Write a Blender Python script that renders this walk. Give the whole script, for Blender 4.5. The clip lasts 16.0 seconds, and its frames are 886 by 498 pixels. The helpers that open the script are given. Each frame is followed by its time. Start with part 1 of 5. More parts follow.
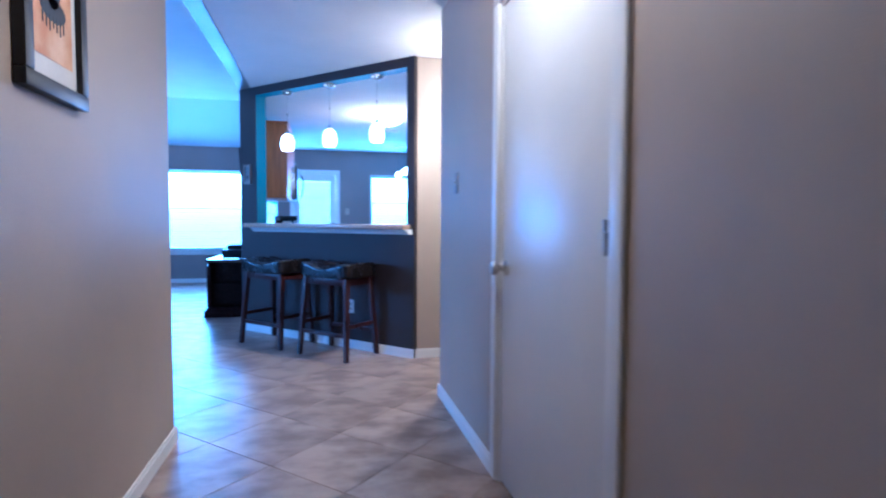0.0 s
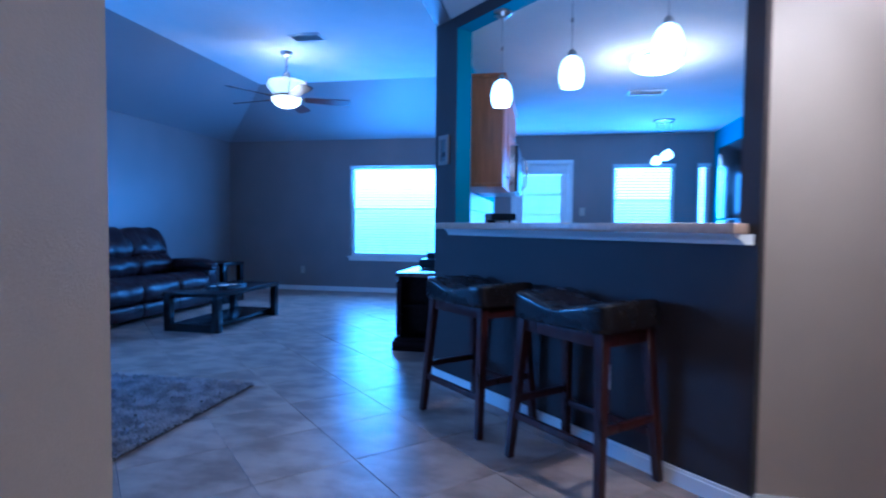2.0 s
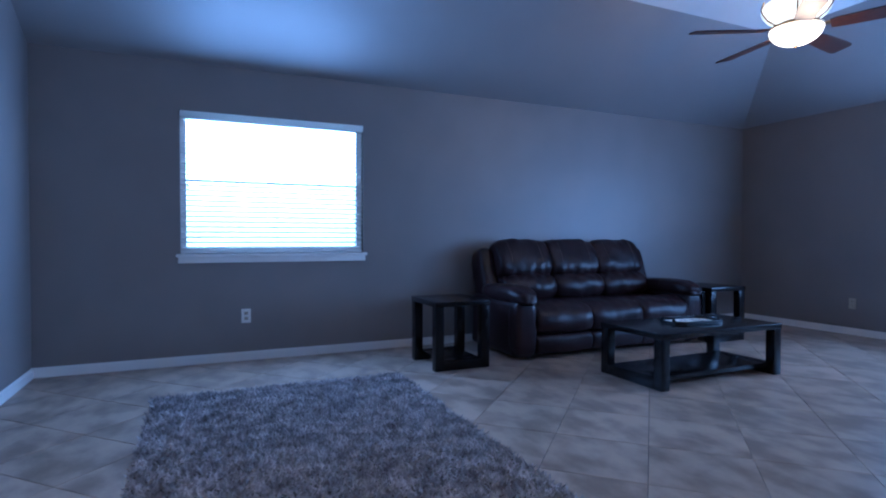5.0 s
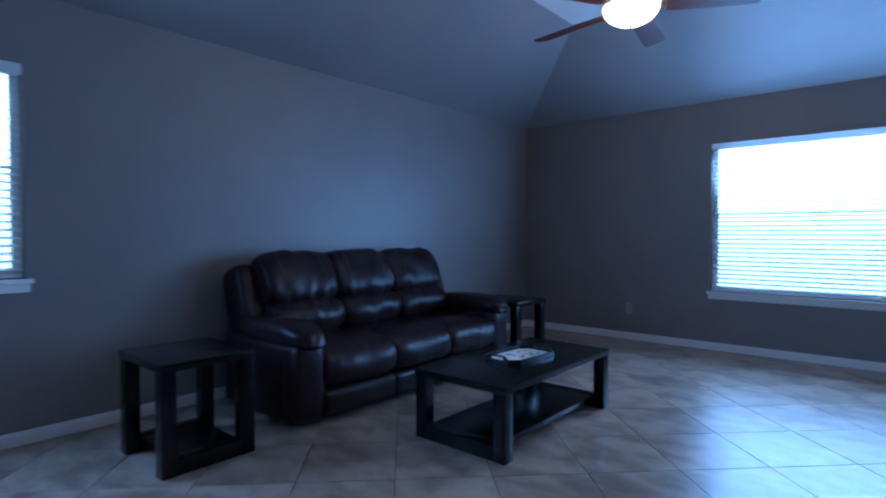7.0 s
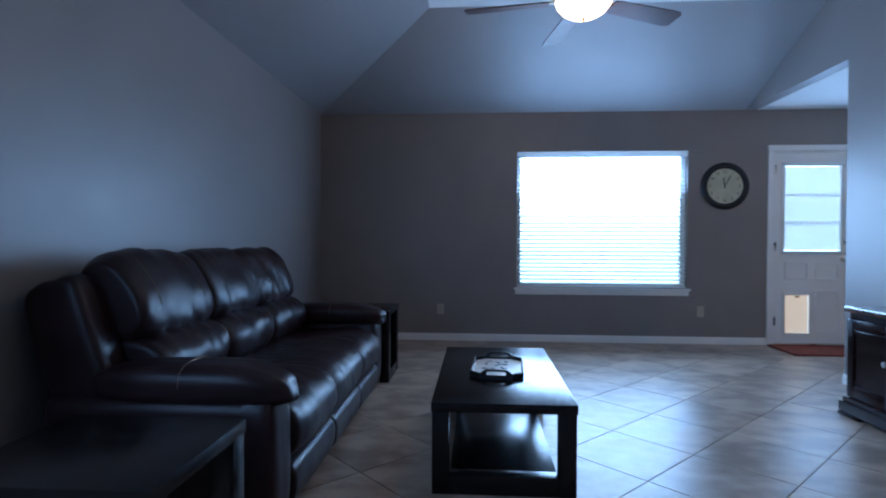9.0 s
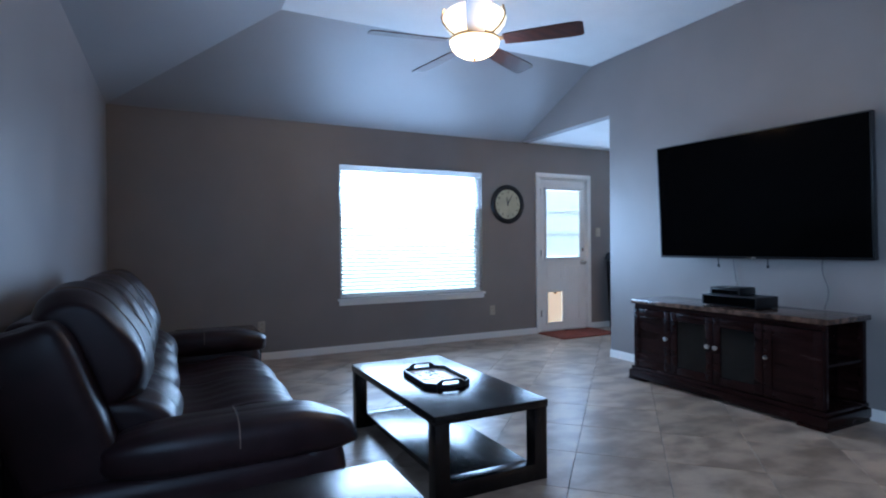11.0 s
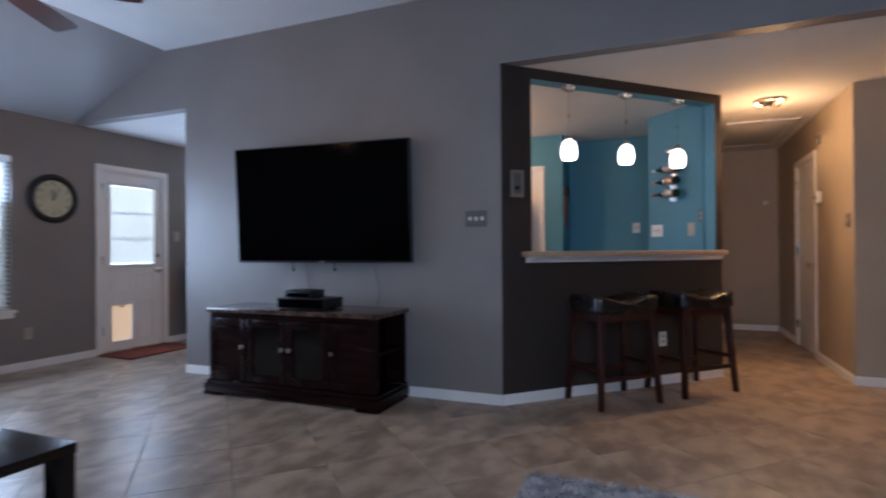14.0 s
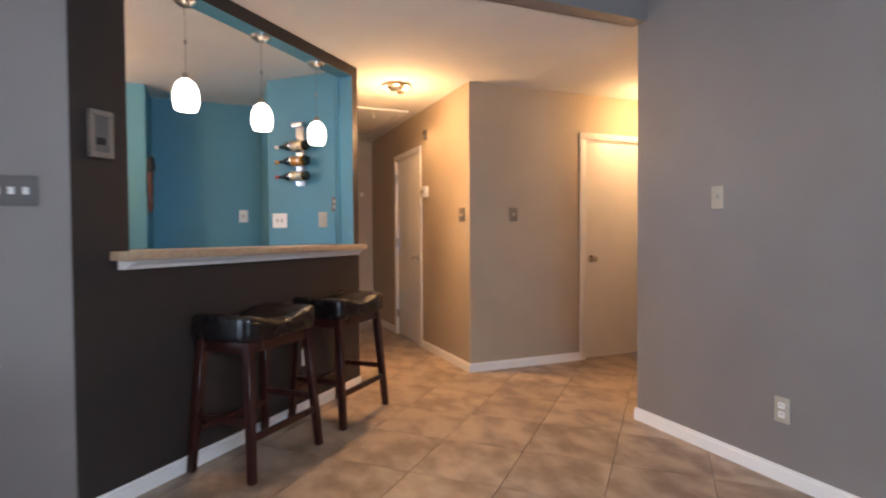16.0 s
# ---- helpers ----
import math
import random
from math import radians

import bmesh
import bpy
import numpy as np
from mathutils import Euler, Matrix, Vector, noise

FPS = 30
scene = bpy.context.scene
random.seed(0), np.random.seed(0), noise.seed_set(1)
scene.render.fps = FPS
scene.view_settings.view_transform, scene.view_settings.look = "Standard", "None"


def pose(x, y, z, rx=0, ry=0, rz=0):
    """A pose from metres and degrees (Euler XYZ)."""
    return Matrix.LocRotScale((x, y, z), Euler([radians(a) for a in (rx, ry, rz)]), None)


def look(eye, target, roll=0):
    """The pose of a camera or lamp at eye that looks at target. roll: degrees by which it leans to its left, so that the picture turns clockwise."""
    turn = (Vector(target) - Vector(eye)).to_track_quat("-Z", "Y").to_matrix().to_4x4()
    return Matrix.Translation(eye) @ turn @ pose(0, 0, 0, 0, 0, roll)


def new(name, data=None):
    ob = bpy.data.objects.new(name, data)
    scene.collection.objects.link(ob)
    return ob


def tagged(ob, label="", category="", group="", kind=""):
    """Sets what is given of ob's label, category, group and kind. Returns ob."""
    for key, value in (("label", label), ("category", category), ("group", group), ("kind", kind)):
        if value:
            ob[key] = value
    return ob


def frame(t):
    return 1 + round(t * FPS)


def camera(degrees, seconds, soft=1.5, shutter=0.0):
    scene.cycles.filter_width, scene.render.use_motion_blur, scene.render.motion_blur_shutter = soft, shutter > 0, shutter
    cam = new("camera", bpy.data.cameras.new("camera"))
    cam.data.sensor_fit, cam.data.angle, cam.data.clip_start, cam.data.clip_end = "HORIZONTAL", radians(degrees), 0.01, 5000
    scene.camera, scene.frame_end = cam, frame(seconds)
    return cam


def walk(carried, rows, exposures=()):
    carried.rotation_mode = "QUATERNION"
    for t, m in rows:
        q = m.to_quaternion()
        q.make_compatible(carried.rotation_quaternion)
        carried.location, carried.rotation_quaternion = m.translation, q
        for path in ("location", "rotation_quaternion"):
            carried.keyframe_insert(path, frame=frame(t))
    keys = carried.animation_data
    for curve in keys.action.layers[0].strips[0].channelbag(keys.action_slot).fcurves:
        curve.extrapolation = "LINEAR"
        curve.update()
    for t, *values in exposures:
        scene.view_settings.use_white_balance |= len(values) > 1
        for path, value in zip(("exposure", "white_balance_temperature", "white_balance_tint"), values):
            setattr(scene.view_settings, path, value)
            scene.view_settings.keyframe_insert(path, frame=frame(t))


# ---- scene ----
cam = camera(78.7, 16.0, soft=2.0, shutter=0.4)
PATH = [
    (0, (0.368, 1.003, 1.12), (0.801, 2.953, 1.019), 0.3),
    (0.5, (0.403, 1.584, 1.093), (0.57, 3.575, 0.997), 0.8),
    (1, (0.415, 2.158, 1.083), (0.399, 4.156, 0.987), 0.6),
    (1.5, (0.412, 2.702, 1.081), (0.236, 4.692, 0.983), 0.6),
    (2, (0.327, 3.16, 1.073), (-0.053, 5.122, 0.988), 0.6),
    (2.5, (0.245, 3.609, 1.067), (-0.524, 5.454, 0.983), 0.1),
    (3, (0.219, 3.868, 1.01), (-0.949, 5.49, 0.938), -0.1),
    (3.5, (0.183, 4.175, 0.991), (-1.363, 5.442, 0.933), -0.3),
    (6, (-0.606, 5.52, 1.125), (-2.449, 6.297, 1.088), 0.1),
    (6.5, (-0.955, 5.657, 1.178), (-2.582, 6.818, 1.103), -0.1),
    (7, (-1.314, 5.683, 1.14), (-2.623, 7.195, 1.085), 0.0),
    (7.5, (-1.79, 5.69, 1.13), (-2.802, 7.415, 1.062), 0.2),
    (8, (-2.284, 5.66, 1.034), (-2.978, 7.535, 1.009), 0.2),
    (8.5, (-2.75, 5.665, 1.046), (-3.159, 7.621, 1.016), 0.1),
    (9, (-3.215, 5.62, 1.059), (-3.345, 7.615, 1.033), 0.2),
    (9.5, (-3.60, 5.645, 1.092), (-3.398, 7.636, 1.060), 0.3),
    (10, (-3.989, 5.672, 1.088), (-3.478, 7.606, 1.068), 0.0),
    (12.5, (-4.543, 5.838, 1.207), (-3.284, 7.392, 1.191), -0.3),
    (13, (-4.411, 5.796, 1.176), (-2.978, 7.191, 1.167), -0.2),
    (13.5, (-4.321, 5.857, 1.139), (-2.64, 6.941, 1.137), -0.4),
    (14, (-4.177, 5.789, 1.106), (-2.326, 6.546, 1.112), -0.4),
    (14.5, (-4.025, 5.90, 1.145), (-2.053, 6.222, 1.115), -0.5),
    (15, (-3.778, 6.053, 1.156), (-1.78, 5.984, 1.112), -0.5),
    (15.5, (-3.449, 6.19, 1.154), (-1.493, 5.772, 1.104), -0.5),
    (16, (-3.006, 6.319, 1.15), (-1.159, 5.552, 1.103), -0.4),
]
EXPOSURE = [
    (0.0, 0.78, 3280, 9), (0.5, 0.60, 3330, 9), (1.0, 0.38, 3200, 11), (1.5, 0.16, 3150, 10), (2.0, 0.02, 3120, 10), (2.5, 0.14, 3150, 9), (3.0, 0.0, 3460, 12), (3.5, -0.22, 3600, 13), (6.0, 0.36, 4250, 16), (6.5, 0.12, 4200, 14),
    (7.0, -0.24, 4050, 8), (7.5, -0.34, 4200, 5), (8.0, -0.24, 4420, 6), (8.5, -0.12, 4560, 7), (9.0, -0.14, 4680, 8), (10.0, 0.12, 4900, 8), (12.5, 0.20, 5350, 12), (13.0, 0.13, 5450, 12), (13.5, -0.06, 5650, 15), (14.0, -0.18, 5850, 18), (14.5, 0.0, 6020, 18),
    (15.0, 0.26, 6250, 18), (15.5, 0.52, 6400, 17), (16.0, 0.72, 6500, 16),
]
walk(cam, [(t, look(eye, target, roll)) for t, eye, target, roll in PATH], EXPOSURE)

# ---- world, sun and large lights ----
world = bpy.data.worlds.new("world")
scene.world = world
world.use_nodes = True
wn = world.node_tree.nodes
sky = wn.new("ShaderNodeTexSky")
sky.sky_type = "NISHITA"
sky.sun_disc = False
sky.sun_elevation, sky.sun_rotation = radians(48), radians(150)
world.node_tree.links.new(sky.outputs[0], wn["Background"].inputs[0])
wn["Background"].inputs[1].default_value = 0.10
sun = new("sun", bpy.data.lights.new("sun", "SUN"))
sun.data.energy, sun.data.angle, sun.data.color = 2.0, radians(0.6), (1, 0.95, 0.88)
sun.matrix_world = look((0, 0, 30), (-8, 14, 4))

DAY = (0.57, 0.76, 1.0)
WARM = (1.0, 0.58, 0.25)


def window_light(name, eye, target, w, h, power):
    lamp = new(name, bpy.data.lights.new(name, "AREA"))
    lamp.data.shape, lamp.data.size, lamp.data.size_y = "RECTANGLE", w, h
    lamp.data.energy, lamp.data.color = power, DAY
    lamp.matrix_world = look(eye, target)


def bulb(name, x, y, z, power, size=0.06, color=WARM):
    lamp = new(name, bpy.data.lights.new(name, "POINT"))
    lamp.data.energy, lamp.data.shadow_soft_size, lamp.data.color = power, size, color
    lamp.location = (x, y, z)


window_light("window_light_far", (-1.917, 11.36, 1.30), (-1.917, 9.3, 1.95), 1.72, 1.36, 74)
window_light("window_light_side", (-4.875, 5.657, 1.475), (-3, 5.657, 1.475), 1.44, 1.10, 45)
window_light("window_light_door", (0.275, 11.40, 1.45), (0.275, 9, 1.45), 0.56, 0.90, 12)
window_light("window_light_kitchen", (1.705, 11.375, 1.46), (1.705, 9, 1.46), 0.84, 1.08, 28)
bulb("hall_bulb", 1.42, 4.90, 2.08, 21)
bulb("entry_bulb", 0.66, 2.62, 2.24, 21)
bulb("fan_bulb", -2.60, 8.88, 2.27, 11, 0.10)
bulb("fan_cup_bulb", -2.46, 8.88, 2.71, 3.5, 0.03)
bulb("fan_cup_bulb", -2.74, 8.88, 2.71, 3.5, 0.03)
bulb("kitchen_bulb", 1.15, 7.75, 2.12, 31, 0.14)


def spot(name, eye, target, power, angle):
    lamp = new(name, bpy.data.lights.new(name, "SPOT"))
    lamp.data.energy, lamp.data.spot_size, lamp.data.spot_blend, lamp.data.color, lamp.data.shadow_soft_size = power, radians(angle), 0.9, WARM, 0.03
    lamp.matrix_world = look(eye, target)


spot("hall_spot_north", (1.36, 4.98, 2.26), (1.30, 5.35, 2.02), 0.8, 75)
spot("hall_spot_west", (1.37, 4.87, 2.26), (0.45, 5.0, 0.0), 100, 100)
spot("hall_spot_south", (1.52, 4.83, 2.26), (2.0, 4.37, 2.04), 34, 30)

# ---- materials ----


def material(name, color, rough=0.6, metal=0.0, vary=0.12, scale=6.0, grain=0.05, grain_scale=180.0, bump=0.05, coat=0.0, second=None,
             island=0.0, stretch=(1, 1, 1), spec=0.5, span=(0.32, 0.68), detail=5):
    """Principled material with broad mottling, fine grain and relief."""
    m = bpy.data.materials.new(name)
    m.use_nodes = True
    n, l = m.node_tree.nodes, m.node_tree.links
    b = n["Principled BSDF"]
    b.inputs["Roughness"].default_value, b.inputs["Metallic"].default_value = rough, metal
    b.inputs["Coat Weight"].default_value = coat
    b.inputs["Specular IOR Level"].default_value = spec
    tc, mp = n.new("ShaderNodeTexCoord"), n.new("ShaderNodeMapping")
    mp.inputs["Scale"].default_value = stretch
    l.new(tc.outputs["Object"], mp.inputs[0])
    big, fine = n.new("ShaderNodeTexNoise"), n.new("ShaderNodeTexNoise")
    big.inputs["Scale"].default_value, big.inputs["Detail"].default_value = scale, detail
    fine.inputs["Scale"].default_value, fine.inputs["Detail"].default_value = grain_scale, 3
    l.new(mp.outputs[0], big.inputs[0]), l.new(mp.outputs[0], fine.inputs[0])
    c = Vector(color)
    d = Vector(second) if second else c * (1 - vary)
    e = c if second else c * (1 + vary * 0.6)
    fac, mix = n.new("ShaderNodeMapRange"), n.new("ShaderNodeMix")
    fac.interpolation_type = "SMOOTHSTEP"
    fac.inputs["From Min"].default_value, fac.inputs["From Max"].default_value = span
    mix.data_type = "RGBA"
    mix.inputs[6].default_value, mix.inputs[7].default_value = (*d, 1), (*[min(1, v) for v in e], 1)
    l.new(big.outputs[0], fac.inputs[0]), l.new(fac.outputs[0], mix.inputs[0])
    hsv, mr = n.new("ShaderNodeHueSaturation"), n.new("ShaderNodeMapRange")
    mr.inputs["To Min"].default_value, mr.inputs["To Max"].default_value = 1 - grain * 2, 1 + grain * 2
    l.new(fine.outputs[0], mr.inputs[0])
    l.new(mix.outputs[2], hsv.inputs["Color"])
    value = mr.outputs[0]
    if island:
        oi, mr2, mul = n.new("ShaderNodeObjectInfo"), n.new("ShaderNodeMapRange"), n.new("ShaderNodeMath")
        mr2.inputs["To Min"].default_value, mr2.inputs["To Max"].default_value = 1 - island, 1 + island
        mul.operation = "MULTIPLY"
        sh = n.new("ShaderNodeVectorMath")
        sh.operation = "MULTIPLY"
        sh.inputs[1].default_value = (37.0, 53.0, 71.0)
        l.new(oi.outputs["Random"], sh.inputs[0]), l.new(sh.outputs[0], mp.inputs["Location"])
        l.new(oi.outputs["Random"], mr2.inputs[0])
        l.new(mr2.outputs[0], mul.inputs[0]), l.new(value, mul.inputs[1])
        value = mul.outputs[0]
    l.new(value, hsv.inputs["Value"])
    l.new(hsv.outputs[0], b.inputs["Base Color"])
    rr = n.new("ShaderNodeMapRange")
    rr.inputs["To Min"].default_value, rr.inputs["To Max"].default_value = max(0.02, rough - 0.09), min(1, rough + 0.09)
    l.new(big.outputs[0], rr.inputs[0]), l.new(rr.outputs[0], b.inputs["Roughness"])
    if bump:
        bp = n.new("ShaderNodeBump")
        bp.inputs["Strength"].default_value, bp.inputs["Distance"].default_value = min(1, bump * 4), 0.004
        l.new(fine.outputs[0], bp.inputs["Height"]), l.new(bp.outputs[0], b.inputs["Normal"])
    return m


def glow(name, color, strength):
    m = bpy.data.materials.new(name)
    m.use_nodes = True
    b = m.node_tree.nodes["Principled BSDF"]
    b.inputs["Base Color"].default_value = (0.85, 0.82, 0.76, 1)
    b.inputs["Roughness"].default_value = 0.35
    b.inputs["Emission Color"].default_value, b.inputs["Emission Strength"].default_value = (*color, 1), strength
    return m


def clear(name, color=(1, 1, 1), rough=0.0, mix=0.0, tint=(0.1, 0.1, 0.1)):
    """Thin glass: mostly transparent with a glossy skin; mix adds an opaque dark tint."""
    m = bpy.data.materials.new(name)
    m.use_nodes = True
    n, l = m.node_tree.nodes, m.node_tree.links
    n.remove(n["Principled BSDF"])
    t, g, d, fr = n.new("ShaderNodeBsdfTransparent"), n.new("ShaderNodeBsdfGlossy"), n.new("ShaderNodeBsdfDiffuse"), n.new("ShaderNodeFresnel")
    t.inputs[0].default_value, g.inputs["Roughness"].default_value, d.inputs[0].default_value = (*color, 1), rough, (*tint, 1)
    a, c = n.new("ShaderNodeMixShader"), n.new("ShaderNodeMixShader")
    a.inputs[0].default_value = mix
    l.new(t.outputs[0], a.inputs[1]), l.new(d.outputs[0], a.inputs[2])
    l.new(fr.outputs[0], c.inputs[0]), l.new(a.outputs[0], c.inputs[1]), l.new(g.outputs[0], c.inputs[2])
    l.new(c.outputs[0], n["Material Output"].inputs[0])
    return m


GREY = material("grey_wall_paint", (0.218, 0.196, 0.187), 0.42, vary=0.05, scale=2, grain=0.03, grain_scale=260, bump=0.05)
TAN = material("tan_wall_paint", (0.40, 0.33, 0.25), 0.55, vary=0.05, scale=2, grain=0.03, grain_scale=260, bump=0.05)
BROWN = material("dark_brown_wall_paint", (0.034, 0.026, 0.0235), 0.55, spec=0.3, vary=0.06, scale=2, grain=0.04, grain_scale=260, bump=0.10)
TEAL = material("teal_wall_paint", (0.082, 0.265, 0.365), 0.6, vary=0.05, scale=2, grain=0.03, grain_scale=260, bump=0.10)
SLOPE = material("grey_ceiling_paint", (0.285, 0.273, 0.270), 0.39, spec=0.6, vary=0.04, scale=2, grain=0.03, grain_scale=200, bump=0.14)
CEIL = material("ceiling_paint", (0.72, 0.71, 0.69), 0.85, vary=0.03, scale=3, grain=0.05, grain_scale=140, bump=0.18)
WHITE = material("white_trim_paint", (0.78, 0.77, 0.75), 0.38, vary=0.03, scale=4, grain=0.01, bump=0.01)
DOORWHITE = material("white_door_paint", (0.76, 0.75, 0.73), 0.32, vary=0.03, scale=3, grain=0.015, bump=0.015)
TILE = material("beige_stone_tile", (0.40, 0.308, 0.232), 0.35, second=(0.190, 0.138, 0.100), scale=4.2, grain=0.04, grain_scale=50, bump=0.02, island=0.09, span=(0.30, 0.66), detail=5, spec=0.36, stretch=(1.0, 1.5, 1.0))
GROUT = material("grey_grout", (0.085, 0.075, 0.065), 0.85, vary=0.2, scale=14, grain=0.1, bump=0.1)
ESPRESSO = material("espresso_wood", (0.006, 0.0045, 0.0045), 0.20, spec=0.32, vary=0.3, scale=3, stretch=(9, 1, 9), grain=0.1, grain_scale=60, bump=0.02)
MAHOGANY = material("dark_mahogany_wood", (0.012, 0.0042, 0.0036), 0.24, spec=0.15, vary=0.35, scale=3, stretch=(8, 1.2, 8), grain=0.1, grain_scale=60, bump=0.02)
STOOLWOOD = material("dark_cherry_stool_wood", (0.034, 0.009, 0.007), 0.30, spec=0.35, vary=0.3, scale=5, stretch=(8, 8, 1), grain=0.1, grain_scale=60, bump=0.02)
LEATHER = material("dark_brown_leather", (0.019, 0.0095, 0.0105), 0.36, spec=0.22, vary=0.3, scale=7, grain=0.04, grain_scale=420, bump=0.035)
BLACKLEATHER = material("black_vinyl", (0.009, 0.007, 0.007), 0.26, spec=0.45, vary=0.2, scale=9, grain=0.03, grain_scale=400, bump=0.02)
THREAD = material("tan_stitching", (0.13, 0.085, 0.06), 0.7, bump=0.05)
RUG = material("grey_shag_pile", (0.55, 0.52, 0.52), 0.95, second=(0.27, 0.255, 0.26), scale=11, grain=0.2, grain_scale=130, bump=0.3)
RUGBACK = material("rug_backing", (0.10, 0.085, 0.07), 0.95, bump=0.2)
BLACK = material("black_plastic", (0.008, 0.008, 0.009), 0.38, spec=0.35, vary=0.1, grain=0.03, bump=0.02)
SCREEN = material("dark_screen_glass", (0.0015, 0.0015, 0.0017), 0.12, spec=0.06, vary=0.02, grain=0.0, bump=0.0)
NICKEL = material("brushed_nickel", (0.52, 0.49, 0.45), 0.28, metal=1.0, vary=0.06, grain=0.03, bump=0.01)
BRASS = material("antique_brass", (0.33, 0.23, 0.11), 0.32, metal=1.0, vary=0.15, grain=0.04, bump=0.01)
STEEL = material("stainless_steel", (0.45, 0.45, 0.46), 0.28, metal=1.0, vary=0.06, stretch=(1, 30, 1), grain=0.03, bump=0.01)
PLATE = material("beige_switch_plate", (0.42, 0.37, 0.30), 0.4, vary=0.05, bump=0.01)
PLATETAUPE = material("taupe_plastic", (0.21, 0.175, 0.145), 0.45, vary=0.06, bump=0.01)
PLATEGREY = material("pewter_plate", (0.115, 0.105, 0.10), 0.42, vary=0.06, bump=0.01)
PLASTIC = material("white_plastic", (0.76, 0.74, 0.70), 0.35, vary=0.03, bump=0.01)
SLAT = material("white_blind_slat", (0.80, 0.80, 0.80), 0.45, vary=0.03, bump=0.01)
sn, sk = SLAT.node_tree.nodes, SLAT.node_tree.links
thin, both = sn.new("ShaderNodeBsdfTranslucent"), sn.new("ShaderNodeMixShader")
thin.inputs[0].default_value, both.inputs[0].default_value = (0.92, 0.92, 0.92, 1), 0.60
sk.new(sn["Principled BSDF"].outputs[0], both.inputs[1]), sk.new(thin.outputs[0], both.inputs[2]), sk.new(both.outputs[0], sn["Material Output"].inputs[0])
VINYL = material("white_window_vinyl", (0.78, 0.78, 0.78), 0.4, vary=0.02, bump=0.01)
ORANGEWOOD = material("honey_oak_cabinet", (0.47, 0.175, 0.050), 0.38, vary=0.22, scale=2.5, stretch=(9, 9, 1), grain=0.08, grain_scale=70, bump=0.03)
LAMINATE = material("tan_laminate_counter", (0.44, 0.31, 0.20), 0.34, vary=0.14, scale=30, grain=0.12, grain_scale=220, bump=0.01)
MARBLE = material("brown_marble_top", (0.11, 0.065, 0.045), 0.18, second=(0.03, 0.018, 0.014), scale=16, grain=0.15, grain_scale=60, bump=0.0, coat=0.3)
MAT = material("rust_red_doormat", (0.20, 0.045, 0.025), 0.95, vary=0.3, scale=25, grain=0.2, grain_scale=160, bump=0.3)
CREAM = material("cream_clock_face", (0.52, 0.49, 0.34), 0.6, vary=0.12, scale=8, bump=0.01)
BLADE = material("walnut_fan_blade", (0.050, 0.017, 0.010), 0.36, spec=0.3, vary=0.3, scale=4, stretch=(1, 8, 8), grain=0.08, grain_scale=60, bump=0.02)
PAPER = material("white_mat_board", (0.75, 0.73, 0.68), 0.8, vary=0.03, bump=0.02)
SUNSET = material("orange_print", (0.55, 0.24, 0.07), 0.5, second=(0.75, 0.50, 0.25), scale=7, grain=0.05, bump=0.0)
INK = material("dark_print_ink", (0.02, 0.025, 0.035), 0.5, bump=0.0)
REDWOOD = material("carved_red_brown_wood", (0.14, 0.045, 0.03), 0.4, vary=0.4, scale=12, bump=0.05)
BOTTLE = material("dark_green_bottle_glass", (0.008, 0.013, 0.008), 0.08, vary=0.1, bump=0.0, coat=0.5)
LABEL = material("cream_label_paper", (0.60, 0.52, 0.36), 0.7, vary=0.1, bump=0.01)
GOLDLABEL = material("gold_label_foil", (0.50, 0.22, 0.04), 0.4, vary=0.1, bump=0.01)
REDFOIL = material("red_bottle_foil", (0.25, 0.02, 0.03), 0.35, vary=0.1, bump=0.01)
# no lamp: weak warm emission imitates sun shining through the flap
FLAP = glow("sun_glow_pet_flap", (1.0, 0.64, 0.30), 0.55)
GLASS = clear("window_glass")
MESHSCREEN = clear("insect_screen", mix=0.20, tint=(0.10, 0.13, 0.14))
SMOKED = clear("smoked_cabinet_glass", (0.35, 0.35, 0.37), rough=0.03, mix=0.55, tint=(0.008, 0.008, 0.008))
SHADE = glow("frosted_lit_shade", (1.0, 0.90, 0.74), 5.0)
FANGLASS = glow("alabaster_lit_bowl", (1.0, 0.72, 0.40), 2.6)
FANCUP = glow("alabaster_lit_cup", (1.0, 0.76, 0.46), 1.5)
BOWL = glow("frosted_lit_ceiling_bowl", (1.0, 0.92, 0.80), 4.0)
HALLGLASS = glow("lit_spot_glass", (1.0, 0.80, 0.48), 9.0)
GRASS = material("lawn", (0.07, 0.10, 0.04), 0.9, vary=0.3, scale=3, grain=0.2, bump=0.2)
FENCE = material("weathered_fence_wood", (0.26, 0.23, 0.20), 0.85, vary=0.2, scale=5, stretch=(6, 6, 1), bump=0.1)

# ---- building helpers ----


def thing(name, label, category, loc=(0, 0, 0), rz=0.0, group="", kind=""):
    ob = new(name)
    ob.empty_display_size = 0.1
    ob.matrix_basis = pose(*loc, 0, 0, rz)
    return tagged(ob, label, category, group, kind)


def mesh(name, bm, mats, smooth=0.0):
    me = bpy.data.meshes.new(name)
    bmesh.ops.recalc_face_normals(bm, faces=bm.faces)
    bm.to_mesh(me)
    bm.free()
    for m in (mats if isinstance(mats, (list, tuple)) else (mats,)):
        me.materials.append(m)
    if smooth:
        for p in me.polygons:
            p.use_smooth = True
        me.set_sharp_from_angle(angle=radians(smooth))
    return me


def part(name, bm, mat, parent, label="", smooth=40.0):
    ob = new(name, mesh(name, bm, mat, smooth))
    ob.parent = parent
    return tagged(ob, label)


def solid(name, bm, mat, label, category, kind="", group="", smooth=40.0):
    return tagged(new(name, mesh(name, bm, mat, smooth)), label, category, group, kind)


